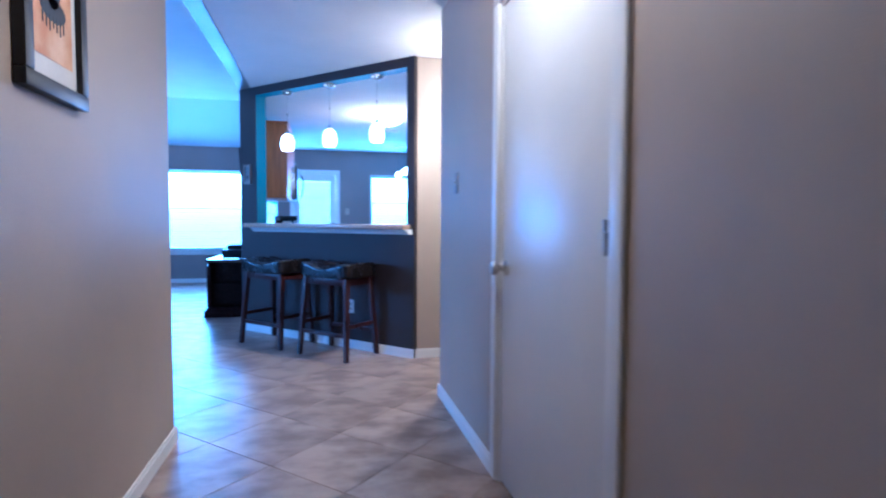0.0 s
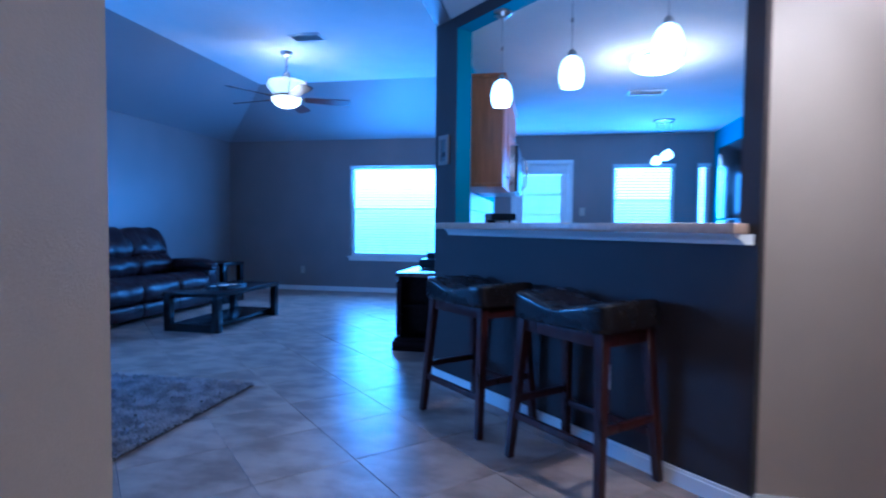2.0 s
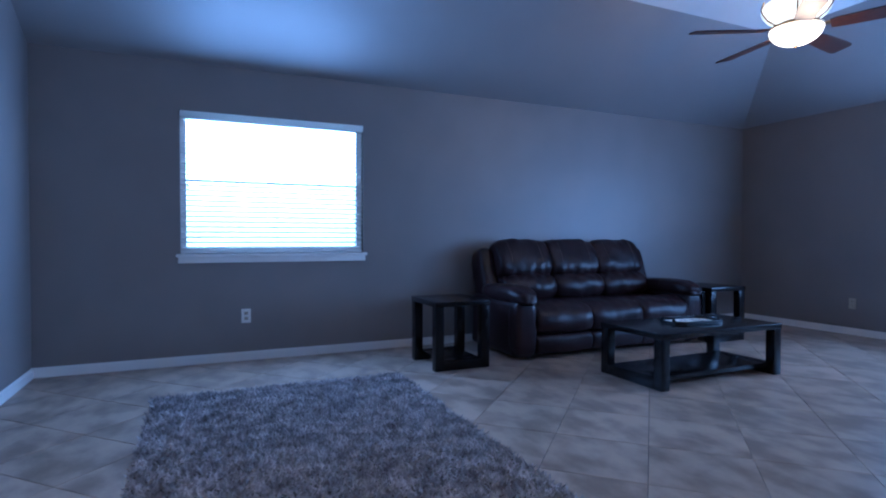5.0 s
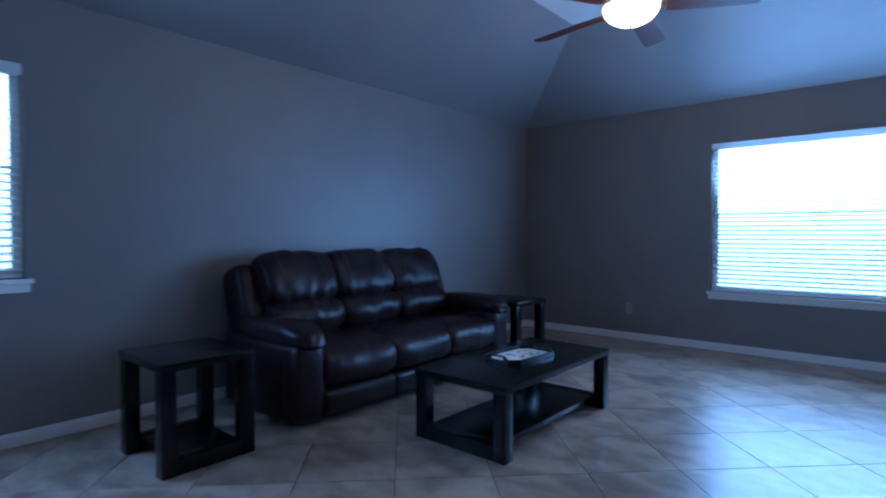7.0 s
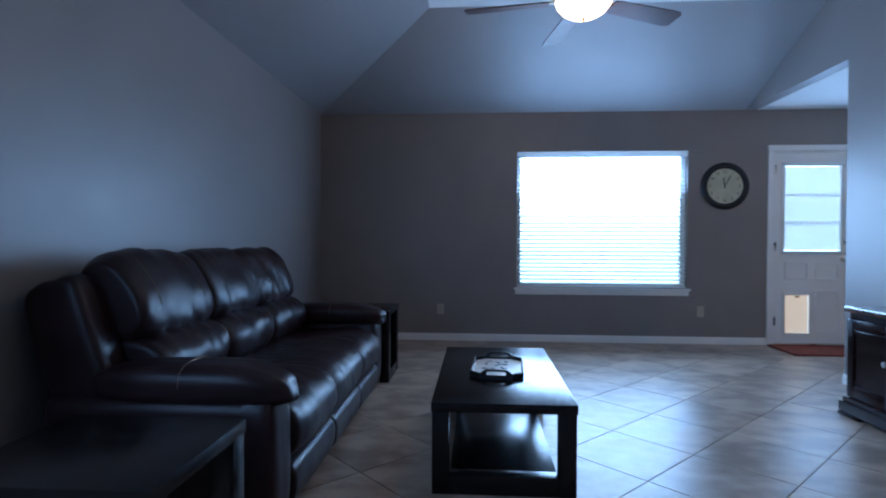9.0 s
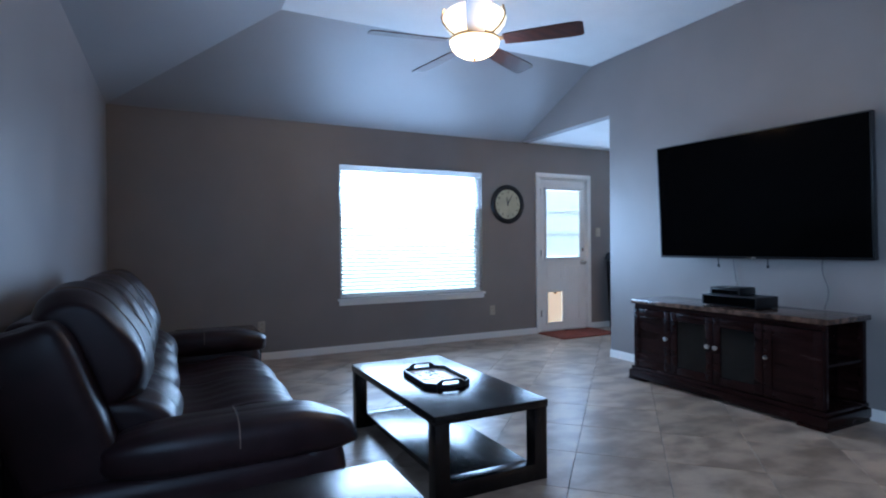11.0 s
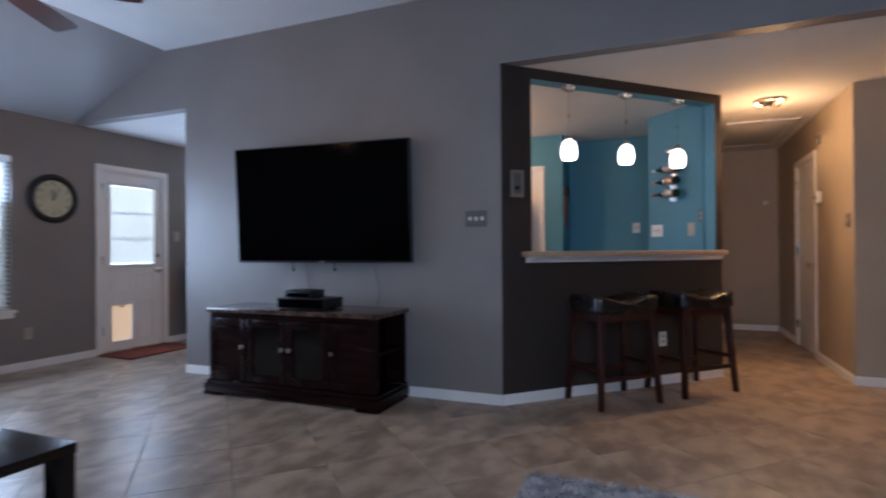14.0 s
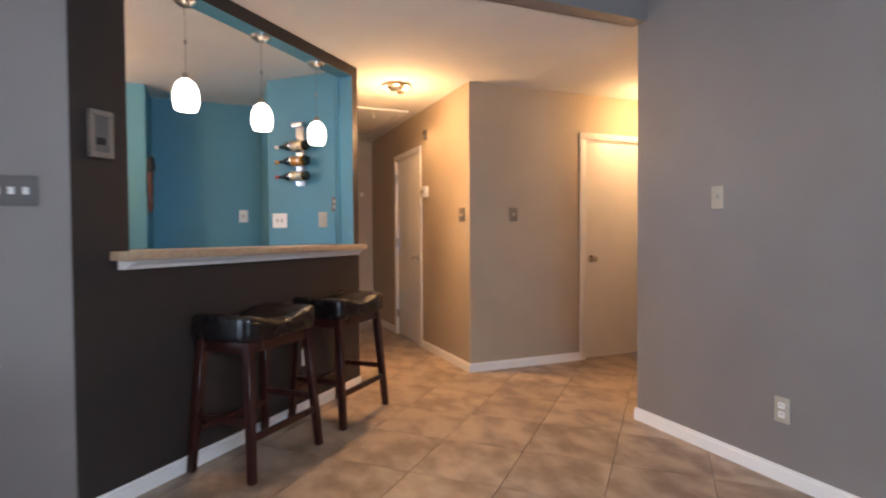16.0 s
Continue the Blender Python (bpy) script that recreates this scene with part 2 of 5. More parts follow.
def box(bm, x0, x1, y0, y1, z0, z1, bev=0.0, seg=2, m=None):
    """A box between two corners, its edges rounded by bev."""
    r = bmesh.ops.create_cube(bm, size=1)
    vs = r["verts"]
    for v in vs:
        v.co = ((x0 + x1) / 2 + v.co.x * (x1 - x0), (y0 + y1) / 2 + v.co.y * (y1 - y0), (z0 + z1) / 2 + v.co.z * (z1 - z0))
    if bev:
        es = list({e for v in vs for e in v.link_edges})
        o = bmesh.ops.bevel(bm, geom=es, offset=bev, segments=seg, affect="EDGES", profile=0.6)
        vs = list({v for f in o["faces"] for v in f.verts} | {v for v in vs if v.is_valid})
    if m is not None:
        bmesh.ops.transform(bm, matrix=m, verts=vs)
    return vs


def B(*a, **k):
    bm = bmesh.new()
    box(bm, *a, **k)
    return bm


def turned(bm, profile, n=24, at=(0, 0, 0), m=None):
    """A body turned round the z axis from (radius, height) pairs."""
    rings = []
    for r, z in profile:
        if r < 1e-5:
            rings.append([bm.verts.new((0, 0, z))])
        else:
            rings.append([bm.verts.new((r * math.cos(2 * math.pi * i / n), r * math.sin(2 * math.pi * i / n), z)) for i in range(n)])
    for a, b in zip(rings, rings[1:]):
        for i in range(n):
            j = (i + 1) % n
            f = [a[i % len(a)], a[j % len(a)], b[j % len(b)], b[i % len(b)]]
            f = list(dict.fromkeys(f))
            if len(f) > 2:
                bm.faces.new(f)
    vs = [v for r in rings for v in r]
    mm = Matrix.Translation(at) @ (m if m is not None else Matrix())
    bmesh.ops.transform(bm, matrix=mm, verts=vs)
    return vs


def rod(bm, a, b, r0, r1=None, n=12):
    """A round bar from a to b."""
    a, b = Vector(a), Vector(b)
    r1 = r0 if r1 is None else r1
    L = (b - a).length
    q = (b - a).to_track_quat("Z", "Y").to_matrix().to_4x4()
    return turned(bm, [(0, 0), (r0, 0), (r1, L), (0, L)], n, a, q)


def leg(bm, a, b, w0, w1, bev=0.004):
    """A square leg from a (width w0) to b (width w1), sides along x and y."""
    a, b = Vector(a), Vector(b)
    vs = box(bm, -0.5, 0.5, -0.5, 0.5, 0, 1)
    for v in vs:
        t = v.co.z
        w = w0 + (w1 - w0) * t
        c = a.lerp(b, t)
        v.co = (c.x + v.co.x * w, c.y + v.co.y * w, c.z)
    es = list({e for v in vs for e in v.link_edges})
    bmesh.ops.bevel(bm, geom=es, offset=bev, segments=1, affect="EDGES")


def puffy(bm, c, s, e=0.45, n=10, wrinkle=0.0, m=None, seed=0.0, grooves=()):
    """A stuffed cushion: a rounded block of size s about c; e 0 is a ball, 1 a box. Folds and sewn grooves run across its length."""
    t = bmesh.new()
    bmesh.ops.create_cube(t, size=2)
    bmesh.ops.subdivide_edges(t, edges=t.edges[:], cuts=n, use_grid_fill=True)
    p = 2 / max(0.05, 1 - e)
    for v in t.verts:
        k = (abs(v.co.x) ** p + abs(v.co.y) ** p + abs(v.co.z) ** p) ** (1 / p)
        d = v.co / k
        w = 1 + wrinkle * (0.8 * noise.noise(Vector((d.x * 1.6 + seed, d.y * 1.8, d.z * 1.6 + seed))) + 0.5 * noise.noise(Vector((d.x * 5.5 + seed, d.y * 1.2, d.z * 1.3))))
        for g in grooves:
            w -= 0.055 * math.exp(-((d.x - g) / 0.07) ** 2)
        v.co = Vector((d.x * s[0] / 2, d.y * s[1] / 2 * w, d.z * s[2] / 2 * w))
    bmesh.ops.transform(t, matrix=Matrix.Translation(c) @ (m if m is not None else Matrix()), verts=t.verts)
    me = bpy.data.meshes.new("stuffing")
    t.to_mesh(me)
    t.free()
    bm.from_mesh(me)
    bpy.data.meshes.remove(me)


def slab(bm, axis, plane0, plane1, a0, a1, z0, z1, holes=(), m=None):
    """A wall slab with holes through it. axis 'x': it runs along x between a0 and a1, its faces at y plane0 and plane1."""
    cuts = sorted({a0, a1, *[h[0] for h in holes], *[h[1] for h in holes]})
    for u0, u1 in zip(cuts, cuts[1:]):
        mid = (u0 + u1) / 2
        gaps = sorted([(h[2], h[3]) for h in holes if h[0] < mid < h[1]])
        z = z0
        for g0, g1 in gaps + [(z1, z1)]:
            if g0 > z + 1e-4:
                if axis == "x":
                    box(bm, u0, u1, plane0, plane1, z, g0, m=m)
                else:
                    box(bm, plane0, plane1, u0, u1, z, g0, m=m)
            z = g1
    bmesh.ops.remove_doubles(bm, verts=bm.verts, dist=1e-4)
    seen, dead = {}, set()
    for f in bm.faces:
        k = tuple(round(v, 3) for v in f.calc_center_median())
        if k in seen:
            dead |= {f, seen[k]}
        seen[k] = f
    bmesh.ops.delete(bm, geom=list(dead), context="FACES")


def wall(name, axis, p0, p1, a0, a1, z1, mats, label, holes=(), z0=0.0, pick=None):
    bm = bmesh.new()
    slab(bm, axis, p0, p1, a0, a1, z0, z1, holes)
    bmesh.ops.recalc_face_normals(bm, faces=bm.faces)
    if pick:
        for f in bm.faces:
            f.material_index = pick(f)
    return solid(name, bm, mats, label, "wall", "structure", smooth=0)


# ---- structure: floor slab, walls, ceilings ----
H, TOP = 2.44, 3.01
XL, XT, YF, YN = -4.935, -0.45, 11.435, 3.92
bm = bmesh.new()
for x0, x1, y0, y1 in ((XL - 0.12, 2.74, 4.25, YF + 0.12), (XL - 0.12, 1.22, YN - 0.12, 4.25), (-0.54, 1.22, -0.62, YN - 0.12), (1.22, 4.32, 2.0, 4.25), (2.74, 4.32, 4.25, 5.47)):
    box(bm, x0, x1, y0, y1, -0.12, -0.006)
solid("floor", bm, GROUT, "grey grout bed under diagonal stone tiles", "floor", "structure", smooth=0)
solid("ground", B(-60, 60, -60, 90, -0.5, -0.15), GRASS, "flat green lawn around the house", "ground", "structure")

FARWIN = (-2.805, -1.03, 0.578, 2.025)
SIDEWIN = (4.905, 6.415, 0.90, 2.055)
BACKDOOR = (-0.165, 0.62, 0.0, 2.01)
KWIN = (1.245, 2.11, 0.90, 2.005)
KWIN2 = (2.40, 2.575, 0.90, 2.005)
wall("wall_far", "x", YF, YF + 0.14, XL - 0.12, 2.74, 2.50, GREY, "matte grey painted wall with windows and back door",
     [FARWIN, BACKDOOR, KWIN, KWIN2])
wall("wall_left", "y", XL - 0.14, XL, YN - 0.12, YF, 2.50, GREY, "matte grey painted wall behind the sofa", [SIDEWIN])
wall("wall_front", "x", YN - 0.12, YN, XL, -0.50, TOP + 0.05, GREY, "matte grey painted wall with one light switch")
wall("wall_tv", "y", XT, XT + 0.12, 6.86, 9.88, TOP + 0.05, (GREY, TEAL), "matte grey painted wall behind the television",
     pick=lambda f: 1 if f.normal.x > 0.5 and f.calc_center_median().z < 2.44 else 0)
wall("wall_header_far", "y", XT, XT + 0.12, 9.88, YF, TOP + 0.05, GREY, "grey header wall over the breakfast opening", z0=H)
wall("wall_header_hall", "y", XT, XT + 0.12, YN, 6.86, TOP + 0.05, GREY, "grey header wall over the hall opening", z0=H)
# hall left wall: grey outside corner strip belongs to the living room face
wall("wall_hall_left", "y", -0.50, -0.375, -0.5, YN, 2.50, (TAN, GREY), "matte tan painted hall wall",
     pick=lambda f: 1 if f.normal.y > 0.5 else 0)
wall("wall_front_upper", "x", YN - 0.12, YN, -0.50, XT + 0.12, TOP + 0.05, GREY, "grey wall piece above the hall corner", z0=2.50)
CDOOR = (2.265, 3.195, 0.0, 2.03)
wall("wall_hall_right", "y", 1.10, 1.22, -0.5, 4.37, 2.50, TAN, "matte tan painted hall wall with closet door", [CDOOR])
wall("wall_hall_back", "x", -0.62, -0.50, -0.54, 1.22, 2.50, TAN, "matte tan wall closing the entry hall")
HDOOR = (2.31, 3.10, 0.0, 2.03)
wall("wall_corridor_south", "x", 4.25, 4.37, 1.22, 4.2, 2.50, TAN, "matte tan corridor wall with a white door", [HDOOR])
wall("wall_corridor_end", "y", 4.2, 4.32, 4.25, 5.47, 2.50, TAN, "matte tan wall at the corridor end")
wall("wall_corridor_north", "x", 5.35, 5.47, 1.11, 4.2, 2.50, (TAN, TEAL), "tan corridor wall, teal on the kitchen side",
     pick=lambda f: 1 if f.normal.y > 0.5 or f.normal.x < -0.5 else 0)
# closet and room backs behind the closed doors
wall("wall_closet_back", "y", 1.75, 1.80, 2.0, 3.6, 2.50, TAN, "plain wall at the back of the closet")
wall("wall_room_back", "x", 3.70, 3.75, 2.0, 3.7, 2.50, TAN, "plain wall behind the corridor door")

# bar wall at 45 degrees from the corner by the television wall to the corridor
BAR = pose(XT, 6.86, 0, 0, 0, -45)
bm = bmesh.new()
slab(bm, "x", 0.0, 0.12, 0.0, 2.175, 0.0, H + 0.04, [(0.25, 2.10, 1.045, 2.36)])
bmesh.ops.recalc_face_normals(bm, faces=bm.faces)
for f in bm.faces:
    f.material_index = 0 if f.normal.y < -0.5 or not 0.1 < f.calc_center_median().x < 2.15 else 1
bmesh.ops.transform(bm, matrix=BAR, verts=bm.verts)
solid("wall_bar", bm, (BROWN, TEAL), "dark brown accent wall with a pass-through over the bar", "wall", "structure", smooth=0)
# teal return wall beside the bar and kitchen walls
bm = B(0, 0.70, -0.12, 0, 0, 2.47, m=pose(1.195, 5.435, 0, 0, 0, 45))
solid("wall_bar_return", bm, TEAL, "teal painted wall with wine rack", "wall", "structure", smooth=0)
wall("wall_kitchen_niche", "x", 5.80, 5.92, 1.70, 2.74, 2.50, TEAL, "teal painted wall beside the niche")
wall("wall_kitchen_east", "y", 2.62, 2.74, 5.92, YF, 2.50, TEAL, "teal painted kitchen wall")
wall("wall_pantry", "y", 2.15, 2.62, 6.87, 7.30, 2.50, TEAL, "teal painted pantry wall stub")

# ceilings
bm = bmesh.new()
box(bm, XT + 0.11, 2.74, YN, YF + 0.1, H, H + 0.06)
solid("ceiling_flat", bm, CEIL, "off-white textured flat ceiling over hall and kitchen", "ceiling", "structure", smooth=0)
solid("ceiling_entry", B(-0.54, 1.22, -0.62, YN - 0.001, H, H + 0.06), CEIL, "off-white textured entry ceiling", "ceiling", "structure", smooth=0)
solid("ceiling_corridor", B(2.741, 4.32, 4.2, 5.5, H, H + 0.06), CEIL, "off-white textured corridor ceiling", "ceiling", "structure", smooth=0)
solid("ceiling_closet", B(1.221, 4.32, 2.0, YN - 0.001, H + 0.061, H + 0.1), CEIL, "plain closet ceiling", "ceiling", "structure", smooth=0)
bm = bmesh.new()
fx, fy = -3.63, 10.13


def quad(bm, pts, up=0.06):
    lo = [bm.verts.new(p) for p in pts]
    hi = [bm.verts.new((p[0], p[1], p[2] + up)) for p in pts]
    bm.faces.new(lo), bm.faces.new(hi[::-1])
    for i in range(len(pts)):
        j = (i + 1) % len(pts)
        bm.faces.new((lo[i], hi[i], hi[j], lo[j]))


quad(bm, [(fx, YN - 0.12, TOP), (XT, YN - 0.12, TOP), (XT, fy, TOP), (fx, fy, TOP)])
solid("ceiling_vault_flat", bm, CEIL, "off-white flat top of the living room vault", "ceiling", "structure", smooth=0)
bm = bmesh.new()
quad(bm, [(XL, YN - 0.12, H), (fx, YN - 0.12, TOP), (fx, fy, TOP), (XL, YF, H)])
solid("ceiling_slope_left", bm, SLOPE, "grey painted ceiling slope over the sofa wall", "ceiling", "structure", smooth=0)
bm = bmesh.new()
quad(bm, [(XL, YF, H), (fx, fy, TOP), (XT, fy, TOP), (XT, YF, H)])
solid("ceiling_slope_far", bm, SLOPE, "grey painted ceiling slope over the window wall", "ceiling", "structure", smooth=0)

# baseboards


def base(name, x0, y0, x1, y1, side, h=0.074, t=0.014):
    """A baseboard along the foot of a wall from one point to another; side is +1 to the left of the way."""
    L = math.hypot(x1 - x0, y1 - y0)
    a = math.degrees(math.atan2(y1 - y0, x1 - x0))
    bm = bmesh.new()
    box(bm, 0, L, 0, t * side, 0.0, h - 0.014) if side > 0 else box(bm, 0, L, t * side, 0, 0.0, h - 0.014)
    box(bm, 0, L, 0, t * 0.6, h - 0.0145, h) if side > 0 else box(bm, 0, L, -t * 0.6, 0, h - 0.0145, h)
    bmesh.ops.transform(bm, matrix=pose(x0, y0, 0, 0, 0, a), verts=bm.verts)
    solid(name, bm, WHITE, "white painted wooden baseboard", "baseboard", "structure", smooth=0)


base("baseboard_far", XL, YF, -0.228, YF, -1)
base("baseboard_far_kitchen", 0.683, YF, 2.62, YF, -1)
base("baseboard_left", XL, YN, XL, YF - 0.014, -1)
base("baseboard_front", XL + 0.014, YN, -0.375, YN, 1)
base("baseboard_tv", XT, 9.88, XT, 6.865, -1)
base("baseboard_tv_end", XT, 9.88, XT + 0.12, 9.88, 1)
base("baseboard_bar", XT - 0.004, 6.862, 1.088, 5.324, -1)
base("baseboard_corridor_north", 1.094, 5.35, 4.2, 5.35, -1)
base("baseboard_corridor_end", 4.2, 5.336, 4.2, 4.384, -1)
base("baseboard_corridor_south", 4.186, 4.37, 3.165, 4.37, -1)
base("baseboard_corridor_south", 2.245, 4.37, 1.086, 4.37, -1)
base("baseboard_hall_right", 1.10, 4.37, 1.10, 3.26, -1)
base("baseboard_hall_right", 1.10, 2.20, 1.10, -0.5, -1)
base("baseboard_hall_left", -0.375, -0.5, -0.375, YN + 0.014, -1)

# ---- windows and doors ----


def window(name, w, h, label, m):
    """A single-hung window in a hole of width w and height h, inner wall face at y 0, outdoors towards +y, with raised blinds."""
    win = tagged(new(name), label, "window", kind="structure")
    win.matrix_basis = m
    bm = bmesh.new()
    f = 0.045
    box(bm, 0, f, 0.075, 0.13, 0, h), box(bm, w - f, w, 0.075, 0.13, 0, h)
    box(bm, f, w - f, 0.075, 0.13, 0, f), box(bm, f, w - f, 0.075, 0.13, h - f, h)
    if w > 0.5:
        box(bm, f, w - f, 0.08, 0.12, h * 0.52 - 0.007, h * 0.52 + 0.007)
    part("window_frame", bm, VINYL, win, smooth=0)
    bm = B(f, w - f, 0.100, 0.104, f, h - f)
    p = part("pane", bm, GLASS, win, "clear window glass", smooth=0)
    p.visible_shadow = False
    if w > 0.5:
        p = part("insect_screen", B(f, w - f, 0.122, 0.124, f, h * 0.52 - 0.02), MESHSCREEN, win, "dark fine insect screen", smooth=0)
        p.visible_shadow = False
    bm = B(-0.03, w + 0.03, -0.035, 0.075, -0.026, 0.0, bev=0.006)
    box(bm, -0.015, w + 0.015, -0.016, 0.0, -0.075, -0.0265, bev=0.004)
    part("window_sill", bm, WHITE, win, "white painted sill with apron")
    bm = bmesh.new()
    box(bm, 0.004, w - 0.004, -0.012, 0.062, h - 0.060, h - 0.004, bev=0.004)
    part("headrail", bm, SLAT, win, "white blind valance")
    sl = mesh("slat", B(0.008, w - 0.008, -0.024, 0.024, -0.0014, 0.0014, m=pose(0, 0, 0, 14, 0, 0)), SLAT)
    pitch = 0.0425
    z = h - 0.085
    while z > 0.03:
        s = new("slat", sl)
        s.parent = win
        s.location = (0, 0.034, z)
        z -= pitch
    part("bottom_rail", B(0.008, w - 0.008, 0.010, 0.058, 0.006, 0.022, bev=0.003), SLAT, win)
    for u in ((0.14, w - 0.14, w / 2) if w > 1 else (w * 0.25, w * 0.75)):
        bm = bmesh.new()
        rod(bm, (u, 0.0095, 0.02), (u, 0.0095, h - 0.06), 0.0012, n=5)
        rod(bm, (u, 0.0585, 0.02), (u, 0.0585, h - 0.06), 0.0012, n=5)
        part("ladder_cord", bm, SLAT, win)
    bm = bmesh.new()
    rod(bm, (0.06, -0.008, h * 0.45), (0.06, -0.014, h - 0.06), 0.004, n=8)
    part("tilt_wand", bm, PLASTIC, win)
    return win


window("window_1", 1.775, 1.447, "wide bright window with open white horizontal blinds", pose(FARWIN[0], YF, FARWIN[2]))
window("window_2", 1.51, 1.155, "bright side window with open white horizontal blinds", pose(XL, SIDEWIN[0], SIDEWIN[2], 0, 0, 90))
window("window_3", 0.865, 1.105, "bright kitchen window with open white blinds", pose(KWIN[0], YF, KWIN[2]))
window("window_4", 0.175, 1.105, "narrow bright window with white blinds", pose(KWIN2[0], YF, KWIN2[2]))


def casing(parent, w, h, y0, y1, t=0.062):
    """Door casing round a hole of width w and height h, on the face at y0, standing out to y1."""
    a, b = min(y0, y1), max(y0, y1)
    for n, q in (("jamb_casing", (-t, 0.004, a, b, 0, h + 0.0005)), ("jamb_casing", (w - 0.004, w + t, a, b, 0, h + 0.0005)),
                 ("head_casing", (-t, w + t, a, b, h + 0.001, h + t))):
        part(n, B(*q, bev=0.005), WHITE, parent)


def lining(parent, w, h, d):
    bm = bmesh.new()
    box(bm, -0.001, 0.016, 0.001, d - 0.001, 0, h - 0.016), box(bm, w - 0.016, w + 0.001, 0.001, d - 0.001, 0, h - 0.016)
    box(bm, 0, w, 0.001, d - 0.001, h - 0.016, h + 0.001)
    part("door_lining", bm, WHITE, parent, smooth=0)


def knob(parent, x, y, z, mat=NICKEL, out=-1):
    bm = bmesh.new()
    q = pose(0, 0, 0, 90 if out < 0 else -90)
    turned(bm, [(0, 0), (0.033, 0.0), (0.033, 0.006), (0.013, 0.012), (0.011, 0.034), (0.026, 0.044), (0.030, 0.056), (0.024, 0.068), (0, 0.071)], 20, (x, y, z), q)
    return part("door_knob", bm, mat, parent, "round satin nickel knob")


def hinges(parent, x, y, zs):
    for z in zs:
        bm = bmesh.new()
        rod(bm, (x, y, z - 0.045), (x, y, z + 0.045), 0.007, n=8)
        box(bm, x - 0.016, x + 0.016, y, y + 0.0045, z - 0.045, z + 0.045)
        part("hinge", bm, NICKEL, parent)


def plain_door(name, label, m, w, knob_right=False):
    """A flush closed white door of width w, room face at y 0, wall behind towards +y."""
    d = tagged(new(name), label, "door", kind="structure")
    d.matrix_basis = m
    h = 2.03
    casing(d, w, h, 0, -0.016)
    lining(d, w, h, 0.12)
    part("door_leaf", B(0.019, w - 0.019, 0.008, 0.043, 0.012, h - 0.019, bev=0.002), DOORWHITE, d, "flush white painted leaf")
    knob(d, w - 0.075 if knob_right else 0.075, 0.008, 0.93)
    x = 0.022 if knob_right else w - 0.022
    for z in (0.25, 1.08, 1.82):
        bm = bmesh.new()
        rod(bm, (x, -0.010, z - 0.048), (x, -0.010, z + 0.048), 0.009, n=12)
        box(bm, x - 0.016, x + 0.016, -0.006, 0.009, z - 0.046, z + 0.046)
        part("hinge", bm, NICKEL, d, "satin nickel hinge")
    return d


# closet door in the hall: seen from the hall the knob is at its far edge
plain_door("door_1", "closed flush white closet door with nickel knob", pose(1.10, 3.195, 0, 0, 0, -90), 0.93)
plain_door("door_2", "closed white corridor door with nickel knob", pose(HDOOR[1], 4.37, 0, 0, 0, 180), 0.79, knob_right=True)

# back door with half glass, blinds, panels and pet flap
d = tagged(new("door_3"), "white half-glass back door with pet flap", "door", kind="structure")
d.matrix_basis = pose(BACKDOOR[0], YF, 0)
w, h = 0.785, 2.01
casing(d, w, h, 0, -0.018)
lining(d, w, h, 0.14)
bm = bmesh.new()
slab(bm, "x", 0.012, 0.056, 0.019, w - 0.019, 0.022, h - 0.019, [(0.11, w - 0.11, 0.975, 1.86), (0.115, 0.385, 0.115, 0.535)])
part("door_leaf", bm, DOORWHITE, d, "white painted leaf", smooth=0)
bm = bmesh.new()
for a0, a1, b0, b1 in ((0.085, 0.115, 0.95, 1.885), (w - 0.115, w - 0.085, 0.95, 1.885), (0.115, w - 0.115, 0.95, 0.98), (0.115, w - 0.115, 1.855, 1.885)):
    box(bm, a0, a1, -0.002, 0.012, b0, b1, bev=0.004)
part("glass_frame", bm, DOORWHITE, d)
g = part("pane", B(0.11, w - 0.11, 0.034, 0.037, 0.975, 1.86), GLASS, d, "clear door glass", smooth=0)
g.visible_shadow = False
bm = bmesh.new()
for z in (1.27, 1.565):
    box(bm, 0.11, w - 0.11, 0.040, 0.05, z - 0.007, z + 0.007)
part("muntin_grid", bm, DOORWHITE, d, smooth=0)
sl = mesh("slat", B(0.115, w - 0.115, -0.0115, 0.0115, -0.0008, 0.0008, m=pose(0, 0, 0, -60, 0, 0)), SLAT)
z = 1.84
while z > 0.99:
    s = new("slat", sl)
    s.parent, s.location = d, (0, 0.020, z)
    z -= 0.021
part("headrail", B(0.09, w - 0.09, -0.022, 0.008, 1.855, 1.89, bev=0.003), SLAT, d)
part("bottom_rail", B(0.09, w - 0.09, -0.020, 0.006, 0.955, 0.972, bev=0.002), SLAT, d, "blind rail at the foot of the glass")
for x0, x1, z0, z1 in ((0.12, 0.36, 0.68, 0.86), (0.43, 0.66, 0.68, 0.86), (0.43, 0.66, 0.12, 0.56)):
    bm = bmesh.new()
    for q in ((x0, x1, z0, z0 + 0.016), (x0, x1, z1 - 0.016, z1), (x0, x0 + 0.016, z0 + 0.017, z1 - 0.017), (x1 - 0.016, x1, z0 + 0.017, z1 - 0.017)):
        box(bm, q[0], q[1], 0.001, 0.0135, q[2], q[3], bev=0.005)
    part("panel_moulding", bm, DOORWHITE, d)
bm = bmesh.new()
for q in ((0.100, 0.132, 0.100, 0.548), (0.368, 0.400, 0.100, 0.548), (0.132, 0.368, 0.100, 0.127), (0.132, 0.368, 0.516, 0.548)):
    box(bm, q[0], q[1], 0.0, 0.012, q[2], q[3], bev=0.003)
pf = part("pet_door_frame", bm, PLASTIC, d)
